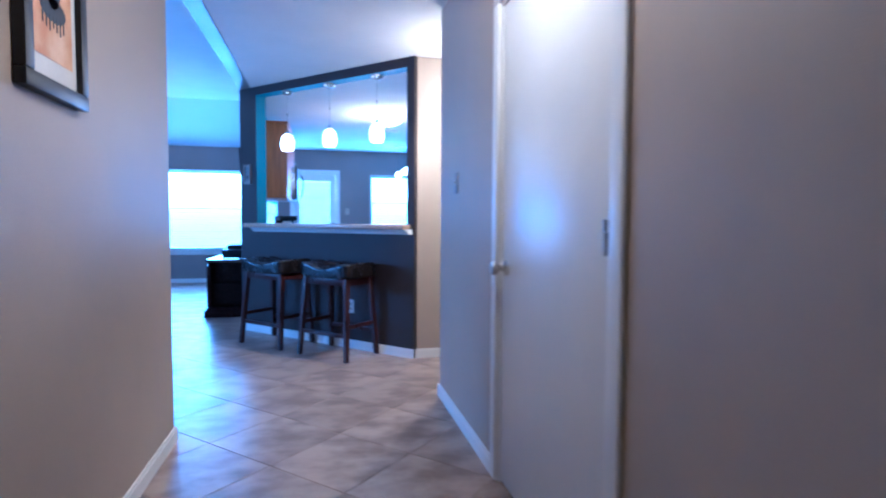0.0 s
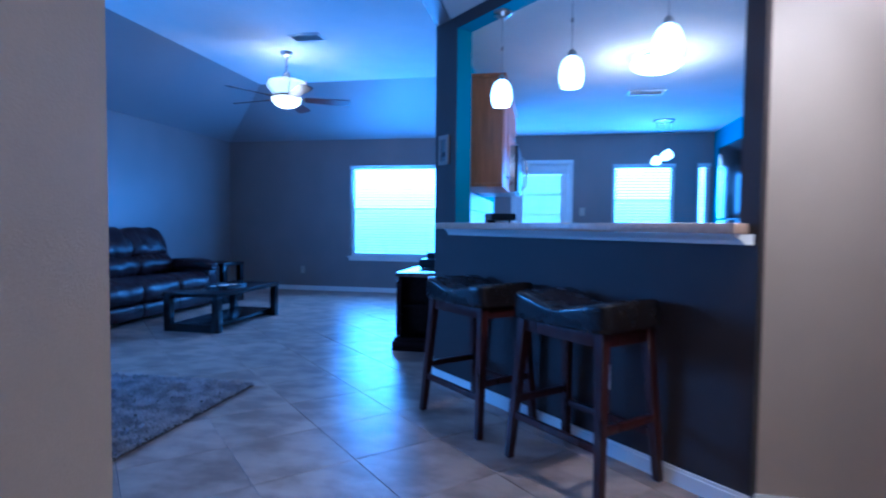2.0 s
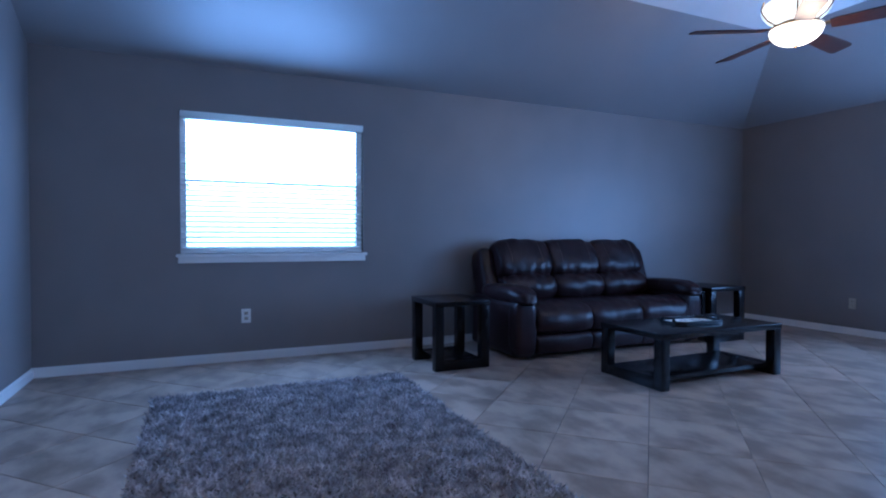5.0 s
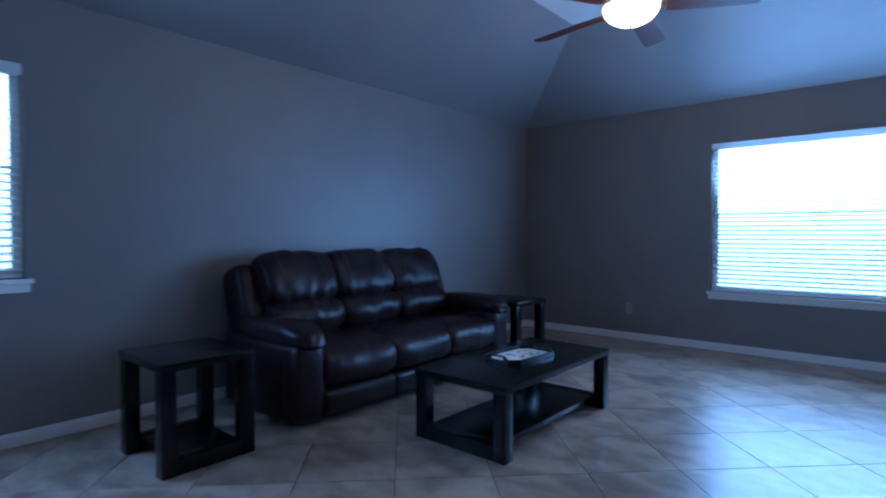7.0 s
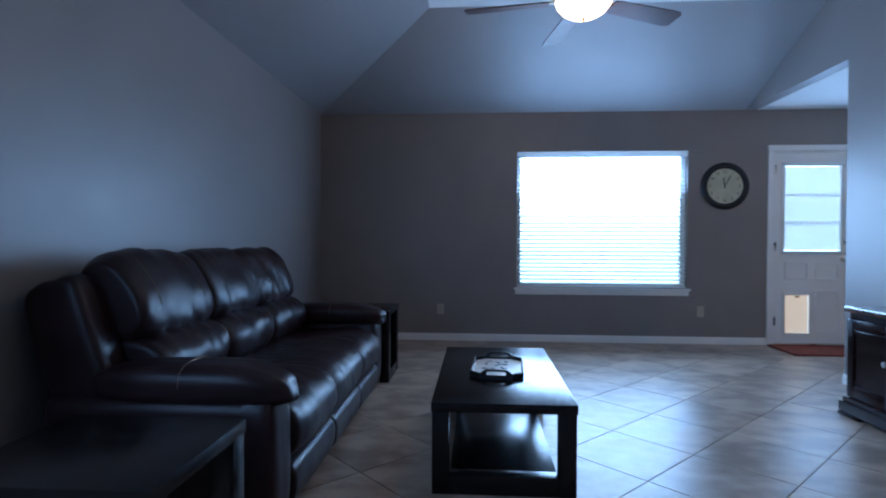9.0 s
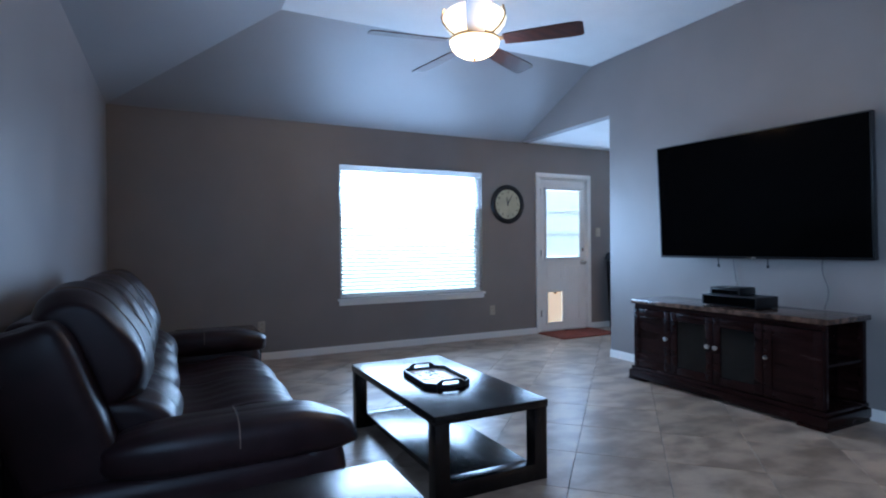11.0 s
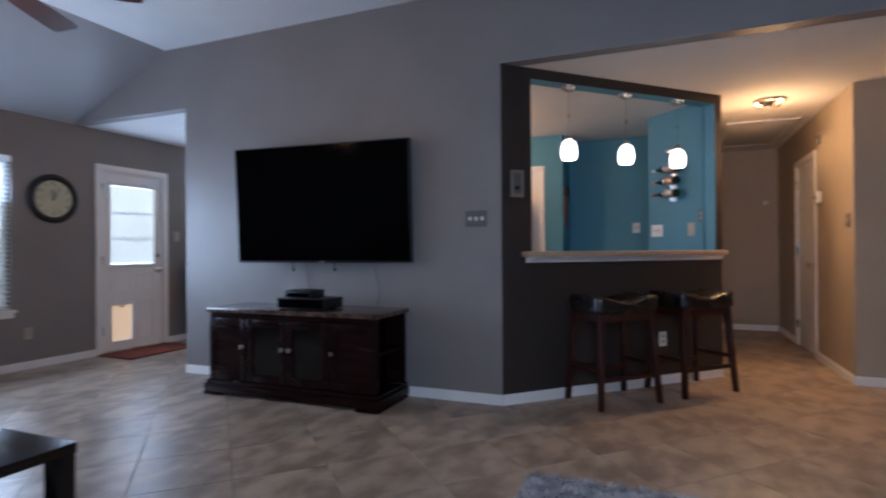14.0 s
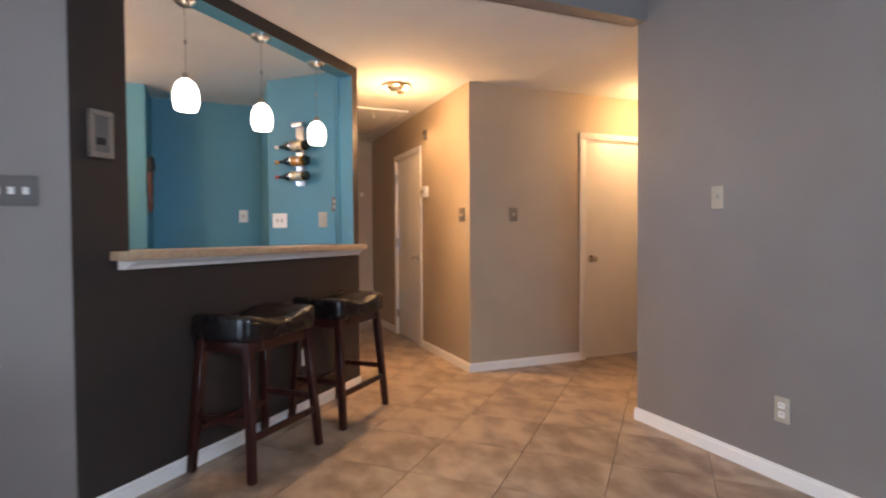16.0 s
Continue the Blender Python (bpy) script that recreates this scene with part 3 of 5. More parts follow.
# the flap's sunlit look comes from its own emission
part("pet_flap", B(0.133, 0.367, 0.016, 0.020, 0.128, 0.515), FLAP, d, "pet door flap with sunlight put in as warm emission", smooth=0)
part("pet_flap_latch", B(0.230, 0.270, -0.004, 0.012, 0.496, 0.512, bev=0.003), BLACK, d)
knob(d, w - 0.075, 0.012, 0.90)
bm = bmesh.new()
turned(bm, [(0, 0), (0.028, 0), (0.026, 0.012), (0.010, 0.016), (0, 0.017)], 18, (w - 0.075, 0.012, 1.07), pose(0, 0, 0, 90))
box(bm, w - 0.081, w - 0.069, -0.022, -0.004, 1.05, 1.09, bev=0.003)
part("deadbolt", bm, NICKEL, d)
hinges(d, 0.0165, 0.004, (0.25, 1.02, 1.82))
part("threshold", B(0.0, w, -0.03, 0.14, 0.001, 0.020, bev=0.004), NICKEL, d, "metal threshold")

# ---- the bar counter ----
bar = thing("bar_counter", "tan laminate bar counter with white moulding under it", "counter")
bar.matrix_basis = BAR
bm = bmesh.new()
box(bm, 0.16, 2.135, -0.10, 0.30, 1.055, 1.095, bev=0.008)
part("countertop", bm, LAMINATE, bar, "tan speckled laminate top")
bm = bmesh.new()
vs = []
for s, y, z in ((0, 0, 0), (0, -0.028, 0), (0, -0.040, 0.016), (0, -0.070, 0.032), (0, -0.078, 0.0395), (0, 0, 0.0395)):
    vs.append((y, z))
z0 = 1.0145
aa = [bm.verts.new((0.24 + (-y) * 0.6 - 0.046, y - 0.001, z0 + z)) for y, z in vs]
bb2 = [bm.verts.new((2.11 - (-y) * 0.6 + 0.046, y - 0.001, z0 + z)) for y, z in vs]
for i in range(len(vs)):
    j = (i + 1) % len(vs)
    bm.faces.new((aa[i], aa[j], bb2[j], bb2[i]))
bm.faces.new(aa[::-1]), bm.faces.new(bb2)
part("moulding", bm, WHITE, bar, "white crown moulding", smooth=0)

# ---- bar stools ----


def bar_stool(m, label):
    st = thing("bar_stool", label, "stool", group="stools at the bar")
    st.matrix_basis = m
    hx, hy = 0.262, 0.188
    tx, ty = 0.222, 0.140
    Hs = 0.66
    for sx in (-1, 1):
        for sy in (-1, 1):
            bm = bmesh.new()
            leg(bm, (sx * hx, sy * hy, 0.002), (sx * tx, sy * ty, Hs), 0.036, 0.046)
            part("leg", bm, STOOLWOOD, st)

    def at(sx, sy, z):
        k = z / Hs
        return Vector((sx * (hx + (tx - hx) * k), sy * (hy + (ty - hy) * k), z))
    for sy, z in ((-1, 0.205), (1, 0.205)):
        bm = bmesh.new()
        a, b = at(-1, sy, z), at(1, sy, z)
        box(bm, a.x, b.x, a.y - 0.011, a.y + 0.011, z - 0.016, z + 0.016, bev=0.004)
        part("stretcher", bm, STOOLWOOD, st)
    for sx in (-1, 1):
        bm = bmesh.new()
        a, b = at(sx, -1, 0.275), at(sx, 1, 0.275)
        box(bm, a.x - 0.011, a.x + 0.011, a.y, b.y, 0.259, 0.291, bev=0.004)
        part("stretcher", bm, STOOLWOOD, st)
    bm = bmesh.new()
    for sy in (-1, 1):
        box(bm, -tx - 0.02, tx + 0.02, sy * ty - 0.012, sy * ty + 0.012, 0.60, Hs, bev=0.003)
    for sx in (-1, 1):
        box(bm, sx * tx - 0.012, sx * tx + 0.012, -ty + 0.013, ty - 0.013, 0.60, Hs, bev=0.003)
    part("apron", bm, STOOLWOOD, st)
    # saddle seat: dished along its length, rolled at the edges
    bm = bmesh.new()
    puffy(bm, (0, 0, 0), (0.535, 0.375, 0.092), 0.80, 14)
    for v in bm.verts:
        u, k = v.co.x / 0.2675, max(0.0, v.co.z / 0.046 * 0.5 + 0.5)
        v.co.z += 0.698 + k * (0.042 * abs(u) ** 2.0 - 0.010 * math.cos(u * 4.5) + 0.004 * noise.noise(v.co * 14))
        v.co.x *= 1 + 0.03 * (1 - k)
    seat = part("seat", bm, BLACKLEATHER, st, "black vinyl saddle seat", smooth=80)
    for y in (-0.184, 0.184):
        bm = bmesh.new()
        for a0, a1 in zip(range(-5, 5), range(-4, 6)):
            z0, z1 = [0.722 + 0.030 * (abs(a) / 5) ** 2 for a in (a0, a1)]
            rod(bm, (a0 * 0.049, y, z0), (a1 * 0.049, y, z1), 0.0035, n=6)
        part("piping", bm, BLACKLEATHER, seat)
    return st


bar_stool(pose(-0.05, 6.14, 0, 0, 0, -45), "dark wooden saddle stool with black vinyl seat by the bar")
bar_stool(pose(0.487, 5.60, 0, 0, 0, -45), "dark wooden saddle stool with black vinyl seat near the corridor")

# ---- sofa ----
# local: x along its length, y to the back, front at -y


def cushion(bm, profile, x0, x1, tuck=0.30, power=5, gather=None, wrinkle=0.006, seed=0.0, n=30, k=4):
    """A stuffed cushion: a rounded outline in (y, z) drawn from x0 to x1, drawn in at both ends, with folds and gathers."""
    m = len(profile)
    ring = []
    for i in range(m):
        p0, p1, p2, p3 = [Vector(profile[(i + o) % m]) for o in (-1, 0, 1, 2)]
        for j in range(k):
            t = j / k
            ring.append(0.5 * (2 * p1 + (p2 - p0) * t + (2 * p0 - 5 * p1 + 4 * p2 - p3) * t * t + (3 * p1 - p0 - 3 * p2 + p3) * t ** 3))
    mid = sum(ring, Vector((0, 0))) / len(ring)
    rows = []
    for i in range(n + 1):
        u = -math.cos(math.pi * i / n)
        q = max(0.0, 1 - abs(u) ** power) ** (1 / power)
        row = []
        for p in ring:
            d = p - mid
            x = (x0 + x1) / 2 + u * (x1 - x0) / 2
            f = 1 - tuck * (1 - q)
            out = wrinkle * (noise.noise(Vector((u * 1.5 + seed, p.x * 6, p.y * 6))) + 0.6 * noise.noise(Vector((u * 6 + seed, p.x * 5, p.y * 7 + seed))))
            if gather:
                w = math.exp(-((p.y - gather[0]) / gather[1]) ** 2)
                out += gather[2] * w * (math.sin(u * 17 + 3 * noise.noise(Vector((u * 2, seed, p.y * 8)))) + 0.6 * noise.noise(Vector((u * 9, seed, p.y * 4))))
            c = mid + d * f + d.normalized() * out * q
            row.append(bm.verts.new((x, c.x, c.y)))
        rows.append(row)
    r = len(ring)
    spots = [[v.co.copy() for v in row] for row in rows]
    for a, b in zip(rows, rows[1:]):
        for i in range(r):
            bm.faces.new((a[i], a[(i + 1) % r], b[(i + 1) % r], b[i]))
    bm.faces.new(rows[0]), bm.faces.new(rows[-1][::-1])

    def seam(x, i0, i1):
        """Stitching that runs along the cushion from outline step i0 to i1 at about x."""
        row = min(spots, key=lambda w: abs(w[0].x - x))
        pts = [row[i % r] for i in range(i0 * k, i1 * k + 1)]
        st = bmesh.new()
        c = Vector((pts[0].x, mid.x, mid.y))
        pts = [p + (p - c).normalized() * 0.0012 for p in pts]
        for a, b in zip(pts, pts[1:]):
            rod(st, a, b, 0.0020, n=5)
        return st
    return seam


sofa = thing("recliner_sofa", "dark brown leather three-seat recliner sofa against the wall", "sofa", (-4.41, 8.49, 0), 90)
SEAT = [(0.24, 0.36), (0.22, 0.43), (0.06, 0.456), (-0.10, 0.444), (-0.28, 0.472), (-0.43, 0.452), (-0.510, 0.395), (-0.530, 0.320), (-0.512, 0.252), (-0.46, 0.216), (-0.34, 0.225), (-0.05, 0.30)]
FOOT = [(-0.34, 0.212), (-0.44, 0.212), (-0.492, 0.196), (-0.508, 0.150), (-0.502, 0.085), (-0.47, 0.050), (-0.34, 0.048)]
LUMBAR = [(0.28, 0.43), (0.13, 0.425), (0.030, 0.458), (-0.012, 0.540), (0.008, 0.622), (0.085, 0.680), (0.19, 0.692), (0.28, 0.66)]
BACK = [(0.30, 0.635), (0.20, 0.638), (0.118, 0.662), (0.080, 0.720), (0.088, 0.800), (0.130, 0.895), (0.185, 0.972), (0.250, 1.012), (0.330, 1.008), (0.385, 0.953), (0.395, 0.82), (0.37, 0.69)]
bm = bmesh.new()
box(bm, -0.88, 0.88, -0.40, 0.36, 0.04, 0.30, bev=0.03, seg=3)
part("base", bm, LEATHER, sofa)
for i, cx in enumerate((-0.575, 0.0, 0.575)):
    bm = bmesh.new()
    cushion(bm, SEAT, cx - 0.290, cx + 0.290, 0.20, 5, (0.44, 0.05, 0.004), 0.012, seed=i * 3.1)
    part("seat_cushion", bm, LEATHER, sofa, smooth=80)
    bm = bmesh.new()
    cushion(bm, FOOT, cx - 0.286, cx + 0.286, 0.22, 8, None, 0.006, seed=9 + i, n=18, k=3)
    part("footrest", bm, LEATHER, sofa, smooth=80)
    bm = bmesh.new()
    cushion(bm, LUMBAR, cx - 0.290, cx + 0.290, 0.42, 3.2, (0.672, 0.04, 0.006), 0.014, seed=20 + i)
    part("lumbar_cushion", bm, LEATHER, sofa, smooth=80)
    bm = bmesh.new()
    seam = cushion(bm, BACK, cx - 0.291, cx + 0.291, 0.34, 3.2, (0.675, 0.075, 0.0080), 0.016, seed=30 + i)
    bk = part("back_cushion", bm, LEATHER, sofa, smooth=80)
    for sx in (-1, 1):
        part("seam", seam(cx + sx * 0.175, 4, 8), THREAD, bk, "tan contrast stitching")
bm = bmesh.new()
box(bm, -0.90, 0.90, 0.30, 0.43, 0.10, 0.93, bev=0.04, seg=3)
part("back_frame", bm, LEATHER, sofa)
for sx in (-1, 1):
    bm = bmesh.new()
    box(bm, sx * 0.955 - 0.10, sx * 0.955 + 0.10, -0.44, 0.36, 0.03, 0.50, bev=0.05, seg=3)
    puffy(bm, (sx * 0.955, -0.41, 0.275), (0.215, 0.17, 0.49), 0.55, 12, 0.03, seed=sx)
    part("arm", bm, LEATHER, sofa, smooth=70)
    bm = bmesh.new()
    puffy(bm, (0, 0, 0), (0.250, 0.74, 0.150), 0.34, 20, 0.06, seed=50 + sx)
    for v in bm.verts:
        f = max(0.0, (-v.co.y - 0.12) / 0.24)
        v.co.z -= 0.035 * f * f + 0.004 * math.sin(v.co.y * 40 + v.co.x * 9) * min(1.0, f)
        v.co += Vector((sx * 0.948, -0.165, 0.548))
    part("arm_pad", bm, LEATHER, sofa, "padded pillow-top arm", smooth=80)
    for y, r1, r2, z in ((-0.16, 0.124, 0.077, 0.548),):
        bm = bmesh.new()
        for k in range(12):
            a0, a1 = math.pi * k / 12, math.pi * (k + 1) / 12
            e0, e1 = [(abs(math.cos(a)) ** 0.66 * math.copysign(1, math.cos(a)), abs(math.sin(a)) ** 0.66) for a in (a0, a1)]
            rod(bm, (sx * 0.948 + r1 * e0[0], y, z + r2 * e0[1]), (sx * 0.948 + r1 * e1[0], y, z + r2 * e1[1]), 0.0024, n=6)
        part("seam", bm, THREAD, sofa, "tan contrast stitching")
    bm = bmesh.new()
    puffy(bm, (sx * 0.925, 0.285, 0.60), (0.165, 0.235, 0.66), 0.66, 16, 0.03, pose(0, 0, 0, -19), seed=60 + sx)
    wing = part("wing", bm, LEATHER, sofa, "upright side wing of the back", smooth=80)
    bm = bmesh.new()
    rod(bm, (sx * 0.99, 0.105, 0.415), (sx * 0.99, 0.290, 0.905), 0.003, n=6)
    part("piping", bm, LEATHER, wing)

# ---- tables ----


def slab_table(name, label, category, x0, x1, y0, y1, h, group="", ends="y"):
    """A chunky table: at each end two square legs stand on a low rail, and a shelf runs between the ends."""
    w, d = (x1 - x0, y1 - y0) if ends == "y" else (y1 - y0, x1 - x0)
    t = thing(name, label, category, ((x0 + x1) / 2, (y0 + y1) / 2, 0), 0 if ends == "y" else 90, group)
    a, b = w / 2, d / 2
    part("tabletop", B(-a, a, -b, b, h - 0.040, h, bev=0.003), ESPRESSO, t)
    lw, ins = 0.072, 0.004
    for sx in (-1, 1):
        for sy in (-1, 1):
            cx, cy = sx * (a - lw / 2 - ins), sy * (b - lw / 2 - ins)
            part("leg", B(cx - lw / 2, cx + lw / 2, cy - lw / 2, cy + lw / 2, 0.001, h - 0.0405, bev=0.003), ESPRESSO, t)
    for sy in (-1, 1):
        cy = sy * (b - lw / 2 - ins)
        part("end_rail", B(-a + lw + ins + 0.0005, a - lw - ins - 0.0005, cy - lw / 2 + 0.001, cy + lw / 2 - 0.001, 0.0015, 0.082, bev=0.003), ESPRESSO, t)
    part("shelf", B(-a + lw + ins + 0.001, a - lw - ins - 0.001, -b + lw + ins, b - lw - ins, 0.050, 0.080, bev=0.002), ESPRESSO, t)
    return t


slab_table("coffee_table", "espresso wooden coffee table with low shelf", "table", -3.41, -2.80, 7.862, 9.072, 0.388)
slab_table("end_table", "espresso wooden end table beside the sofa arm", "table", -4.42, -3.895, 6.69, 7.165, 0.538, "end tables by the sofa", "x")
slab_table("end_table", "espresso wooden end table in the corner beyond the sofa", "table", -4.40, -3.875, 9.62, 10.10, 0.545, "end tables by the sofa", "x")

tray = thing("serving_tray", "black wooden tray with white patterned base on the coffee table", "tray", (-3.11, 8.475, 0.3885), -4)
tray.scale = (0.88, 0.88, 0.88)
ta, tb, tc = 0.147, 0.247, 0.058
ring = [(ta - tc, tb), (tc - ta, tb), (-ta, tb - tc), (-ta, tc - tb), (tc - ta, -tb), (ta - tc, -tb), (ta, tc - tb), (ta, tb - tc)]
bm = bmesh.new()
lo, hi = [[bm.verts.new((x * 0.96, y * 0.97, z)) for x, y in ring] for z in (0.001, 0.010)]
bm.faces.new(lo[::-1]), bm.faces.new(hi)
for k in range(8):
    bm.faces.new((lo[k], lo[(k + 1) % 8], hi[(k + 1) % 8], hi[k]))
part("tray_base", bm, PLASTIC, tray, "white base with dark leaf print", smooth=0)
for k in (1, 2, 3, 5, 6, 7):
    (x0, y0), (x1, y1) = ring[k], ring[(k + 1) % 8]
    L = math.hypot(x1 - x0, y1 - y0)
    part("tray_side", B(-0.002, L + 0.002, -0.006, 0.006, 0.001, 0.034, bev=0.002, m=pose(x0, y0, 0, 0, 0, math.degrees(math.atan2(y1 - y0, x1 - x0)))), BLACK, tray)
for sy in (-1, 1):
    bm = bmesh.new()
    w, y = ta - tc, sy * tb
    outer = [(-w, 0.001), (-w, 0.034), (-0.068, 0.050), (-0.055, 0.056), (0.055, 0.056), (0.068, 0.050), (w, 0.034), (w, 0.001)]
    inner = [(-0.050, 0.024), (-0.055, 0.030), (-0.053, 0.040), (-0.045, 0.045), (0.045, 0.045), (0.053, 0.040), (0.055, 0.030), (0.050, 0.024)]
    rows = [[bm.verts.new((x, y + d, z)) for x, z in loop] for d in (-0.006, 0.006) for loop in (outer, inner)]
    for k in range(8):
        n = (k + 1) % 8
        bm.faces.new((rows[0][k], rows[0][n], rows[1][n], rows[1][k])), bm.faces.new((rows[2][k], rows[3][k], rows[3][n], rows[2][n]))
        bm.faces.new((rows[0][k], rows[2][k], rows[2][n], rows[0][n])), bm.faces.new((rows[1][k], rows[1][n], rows[3][n], rows[3][k]))
    part("tray_handle", bm, BLACK, tray, smooth=0)
rng = random.Random(4)
for i in range(16):
    x, y, a = rng.uniform(-0.11, 0.06), rng.uniform(-0.05, 0.20), rng.uniform(0, 6.28)
    bm = bmesh.new()
    vs = [bm.verts.new((x + 0.026 * u * math.cos(a) - 0.010 * v * math.sin(a), y + 0.026 * u * math.sin(a) + 0.010 * v * math.cos(a), 0.0104 + 0.0002 * (i % 4))) for u, v in ((-1, 0), (-.3, 1), (.4, .8), (1, 0), (.4, -.8), (-.3, -1))]
    bm.faces.new(vs)
    part("leaf", bm, INK, tray, smooth=0)

# ---- rug ----
rug = thing("shag_rug", "grey shag rug on the tile floor", "rug", (-2.755, 5.59, 0))
hx, hy = 1.185, 0.81
part("backing", B(-hx, hx, -hy, hy, 0.0005, 0.012, bev=0.004), RUGBACK, rug, "brown rug backing")
rs = np.random.RandomState(7)
n = 46000
px, py = rs.uniform(-hx, hx, n), rs.uniform(-hy, hy, n)
ang, lean, hh, wd = rs.uniform(0, 6.28, n), rs.uniform(0.006, 0.034, n), rs.uniform(0.018, 0.042, n), rs.uniform(0.005, 0.011, n)
la = rs.uniform(0, 6.28, n)
co = np.zeros((n, 3, 3))
co[:, 0] = np.stack([px - wd * np.cos(ang), py - wd * np.sin(ang), np.full(n, 0.010)], 1)
co[:, 1] = np.stack([px + wd * np.cos(ang), py + wd * np.sin(ang), np.full(n, 0.010)], 1)
co[:, 2] = np.stack([px + lean * np.cos(la), py + lean * np.sin(la), hh], 1)
me = bpy.data.meshes.new("pile")
me.from_pydata(co.reshape(-1, 3).tolist(), [], np.arange(3 * n).reshape(n, 3).tolist())
me.materials.append(RUG)
pile = new("pile", me)
pile.parent = rug
tagged(pile, "dense grey shag pile", kind="stuff")

# ---- distance outside the windows ----
m = bpy.data.materials.new("bright_haze")
m.use_nodes = True
n, l = m.node_tree.nodes, m.node_tree.links
n.remove(n["Principled BSDF"])
em, tc, sep, ramp = n.new("ShaderNodeEmission"), n.new("ShaderNodeTexCoord"), n.new("ShaderNodeSeparateXYZ"), n.new("ShaderNodeValToRGB")
l.new(tc.outputs["Object"], sep.inputs[0]), l.new(sep.outputs[2], ramp.inputs[0]), l.new(ramp.outputs[0], em.inputs[0])
ramp.color_ramp.elements[0].position, ramp.color_ramp.elements[0].color = 0.15, (0.46, 0.58, 0.57, 1)
ramp.color_ramp.elements[1].position, ramp.color_ramp.elements[1].color = 0.42, (0.80, 0.94, 1.0, 1)
em.inputs[1].default_value = 8.0
l.new(em.outputs[0], n["Material Output"].inputs[0])
HAZE = m
for name, q in (("backdrop_far", pose(-1, 15.5, 0)), ("backdrop_side", pose(-9.0, 5.5, 0, 0, 0, 90))):
    bm = B(-9, 9, 0, 0.05, -0.05, 1.0)
    ob = solid(name, bm, HAZE, "bright hazy daylight behind the windows", "backdrop", "structure", smooth=0)
    ob.matrix_basis = q @ Matrix.Diagonal((1, 1, 5.5, 1))

# ---- television and stand ----
tv = thing("television", "large black flat-screen television tilted down on a wall mount", "television")
tv.matrix_basis = pose(-0.560, 8.31, 1.018, 0, -3.0, 5.0)
part("casing", B(-0.022, 0.03, -0.768, 0.768, 0, 0.935, bev=0.006), BLACK, tv)
part("back_housing", B(0.0305, 0.062, -0.40, 0.52, 0.08, 0.66, bev=0.012), BLACK, tv)
part("screen", B(-0.0235, -0.0222, -0.756, 0.756, 0.018, 0.923), SCREEN, tv, "dark glossy screen", smooth=0)
part("maker_badge", B(-0.0245, -0.0225, -0.035, 0.035, 0.004, 0.012), NICKEL, tv, smooth=0)
for y in (-0.20, 0.18):
    part("mount_rail", B(0.0622, 0.085, y - 0.02, y + 0.02, 0.06, 0.72, bev=0.003), BLACK, tv)
    part("mount_arm", B(0.0852, 0.100, y - 0.016, y + 0.016, 0.10, 0.56, bev=0.003), BLACK, tv)
part("wall_plate", B(0.1002, 0.106, -0.24, 0.24, 0.16, 0.40, bev=0.003), BLACK, tv)
for y in (-0.07, 0.31):
    bm = bmesh.new()
    rod(bm, (0.075, y, -0.055), (0.075, y, 0.10), 0.004, n=8)
    rod(bm, (0.075, y, -0.075), (0.075, y, -0.050), 0.010, 0.008, n=10)
    part("pull_cord", bm, BLACK, tv)

stand = thing("tv_stand", "dark mahogany television stand with marble top and glass doors", "cabinet", (-0.70, 8.36, 0))
a, b, hh = 0.225, 0.746, 0.672
part("top", B(-a - 0.022, a + 0.018, -b - 0.022, b + 0.022, hh - 0.035, hh, bev=0.008), MARBLE, stand, "brown marble top with rounded edge")
bm = bmesh.new()
box(bm, -a - 0.045, a, -b - 0.03, b + 0.03, 0.022, 0.085, bev=0.010)
box(bm, -a - 0.030, a, -b - 0.015, b + 0.015, 0.0852, 0.115, bev=0.008)
part("plinth", bm, MAHOGANY, stand)
for y0 in (-b - 0.03, b - 0.15):
    part("bracket_foot", B(-a - 0.047, a - 0.02, y0, y0 + 0.18, 0.001, 0.0215, bev=0.004), MAHOGANY, stand)
z0, z1 = 0.1152, hh - 0.0355
part("back_panel", B(a - 0.012, a, -b, b, z0, z1), MAHOGANY, stand, smooth=0)
for y in (-b + 0.17, -0.370, 0.370):
    part("divider", B(-a + 0.002, a - 0.0122, y - 0.009, y + 0.009, z0, z1), MAHOGANY, stand, smooth=0)
part("side_panel", B(-a + 0.002, a - 0.0122, b - 0.018, b, z0, z1), MAHOGANY, stand, smooth=0)
for x in (-a + 0.002, a - 0.042):
    part("corner_post", B(x, x + 0.028, -b, -b + 0.028, z0, z1, bev=0.003), MAHOGANY, stand)
part("shelf", B(-a + 0.031, a - 0.0125, -b + 0.004, -b + 0.1605, 0.375, 0.391), MAHOGANY, stand, "open shelf in the end of the stand", smooth=0)
part("frieze", B(-a + 0.001, -a + 0.019, -b + 0.0285, b - 0.0185, z1 - 0.035, z1 - 0.0005), MAHOGANY, stand, smooth=0)
edges = (-0.744, -0.370, 0.0, 0.370, 0.744)
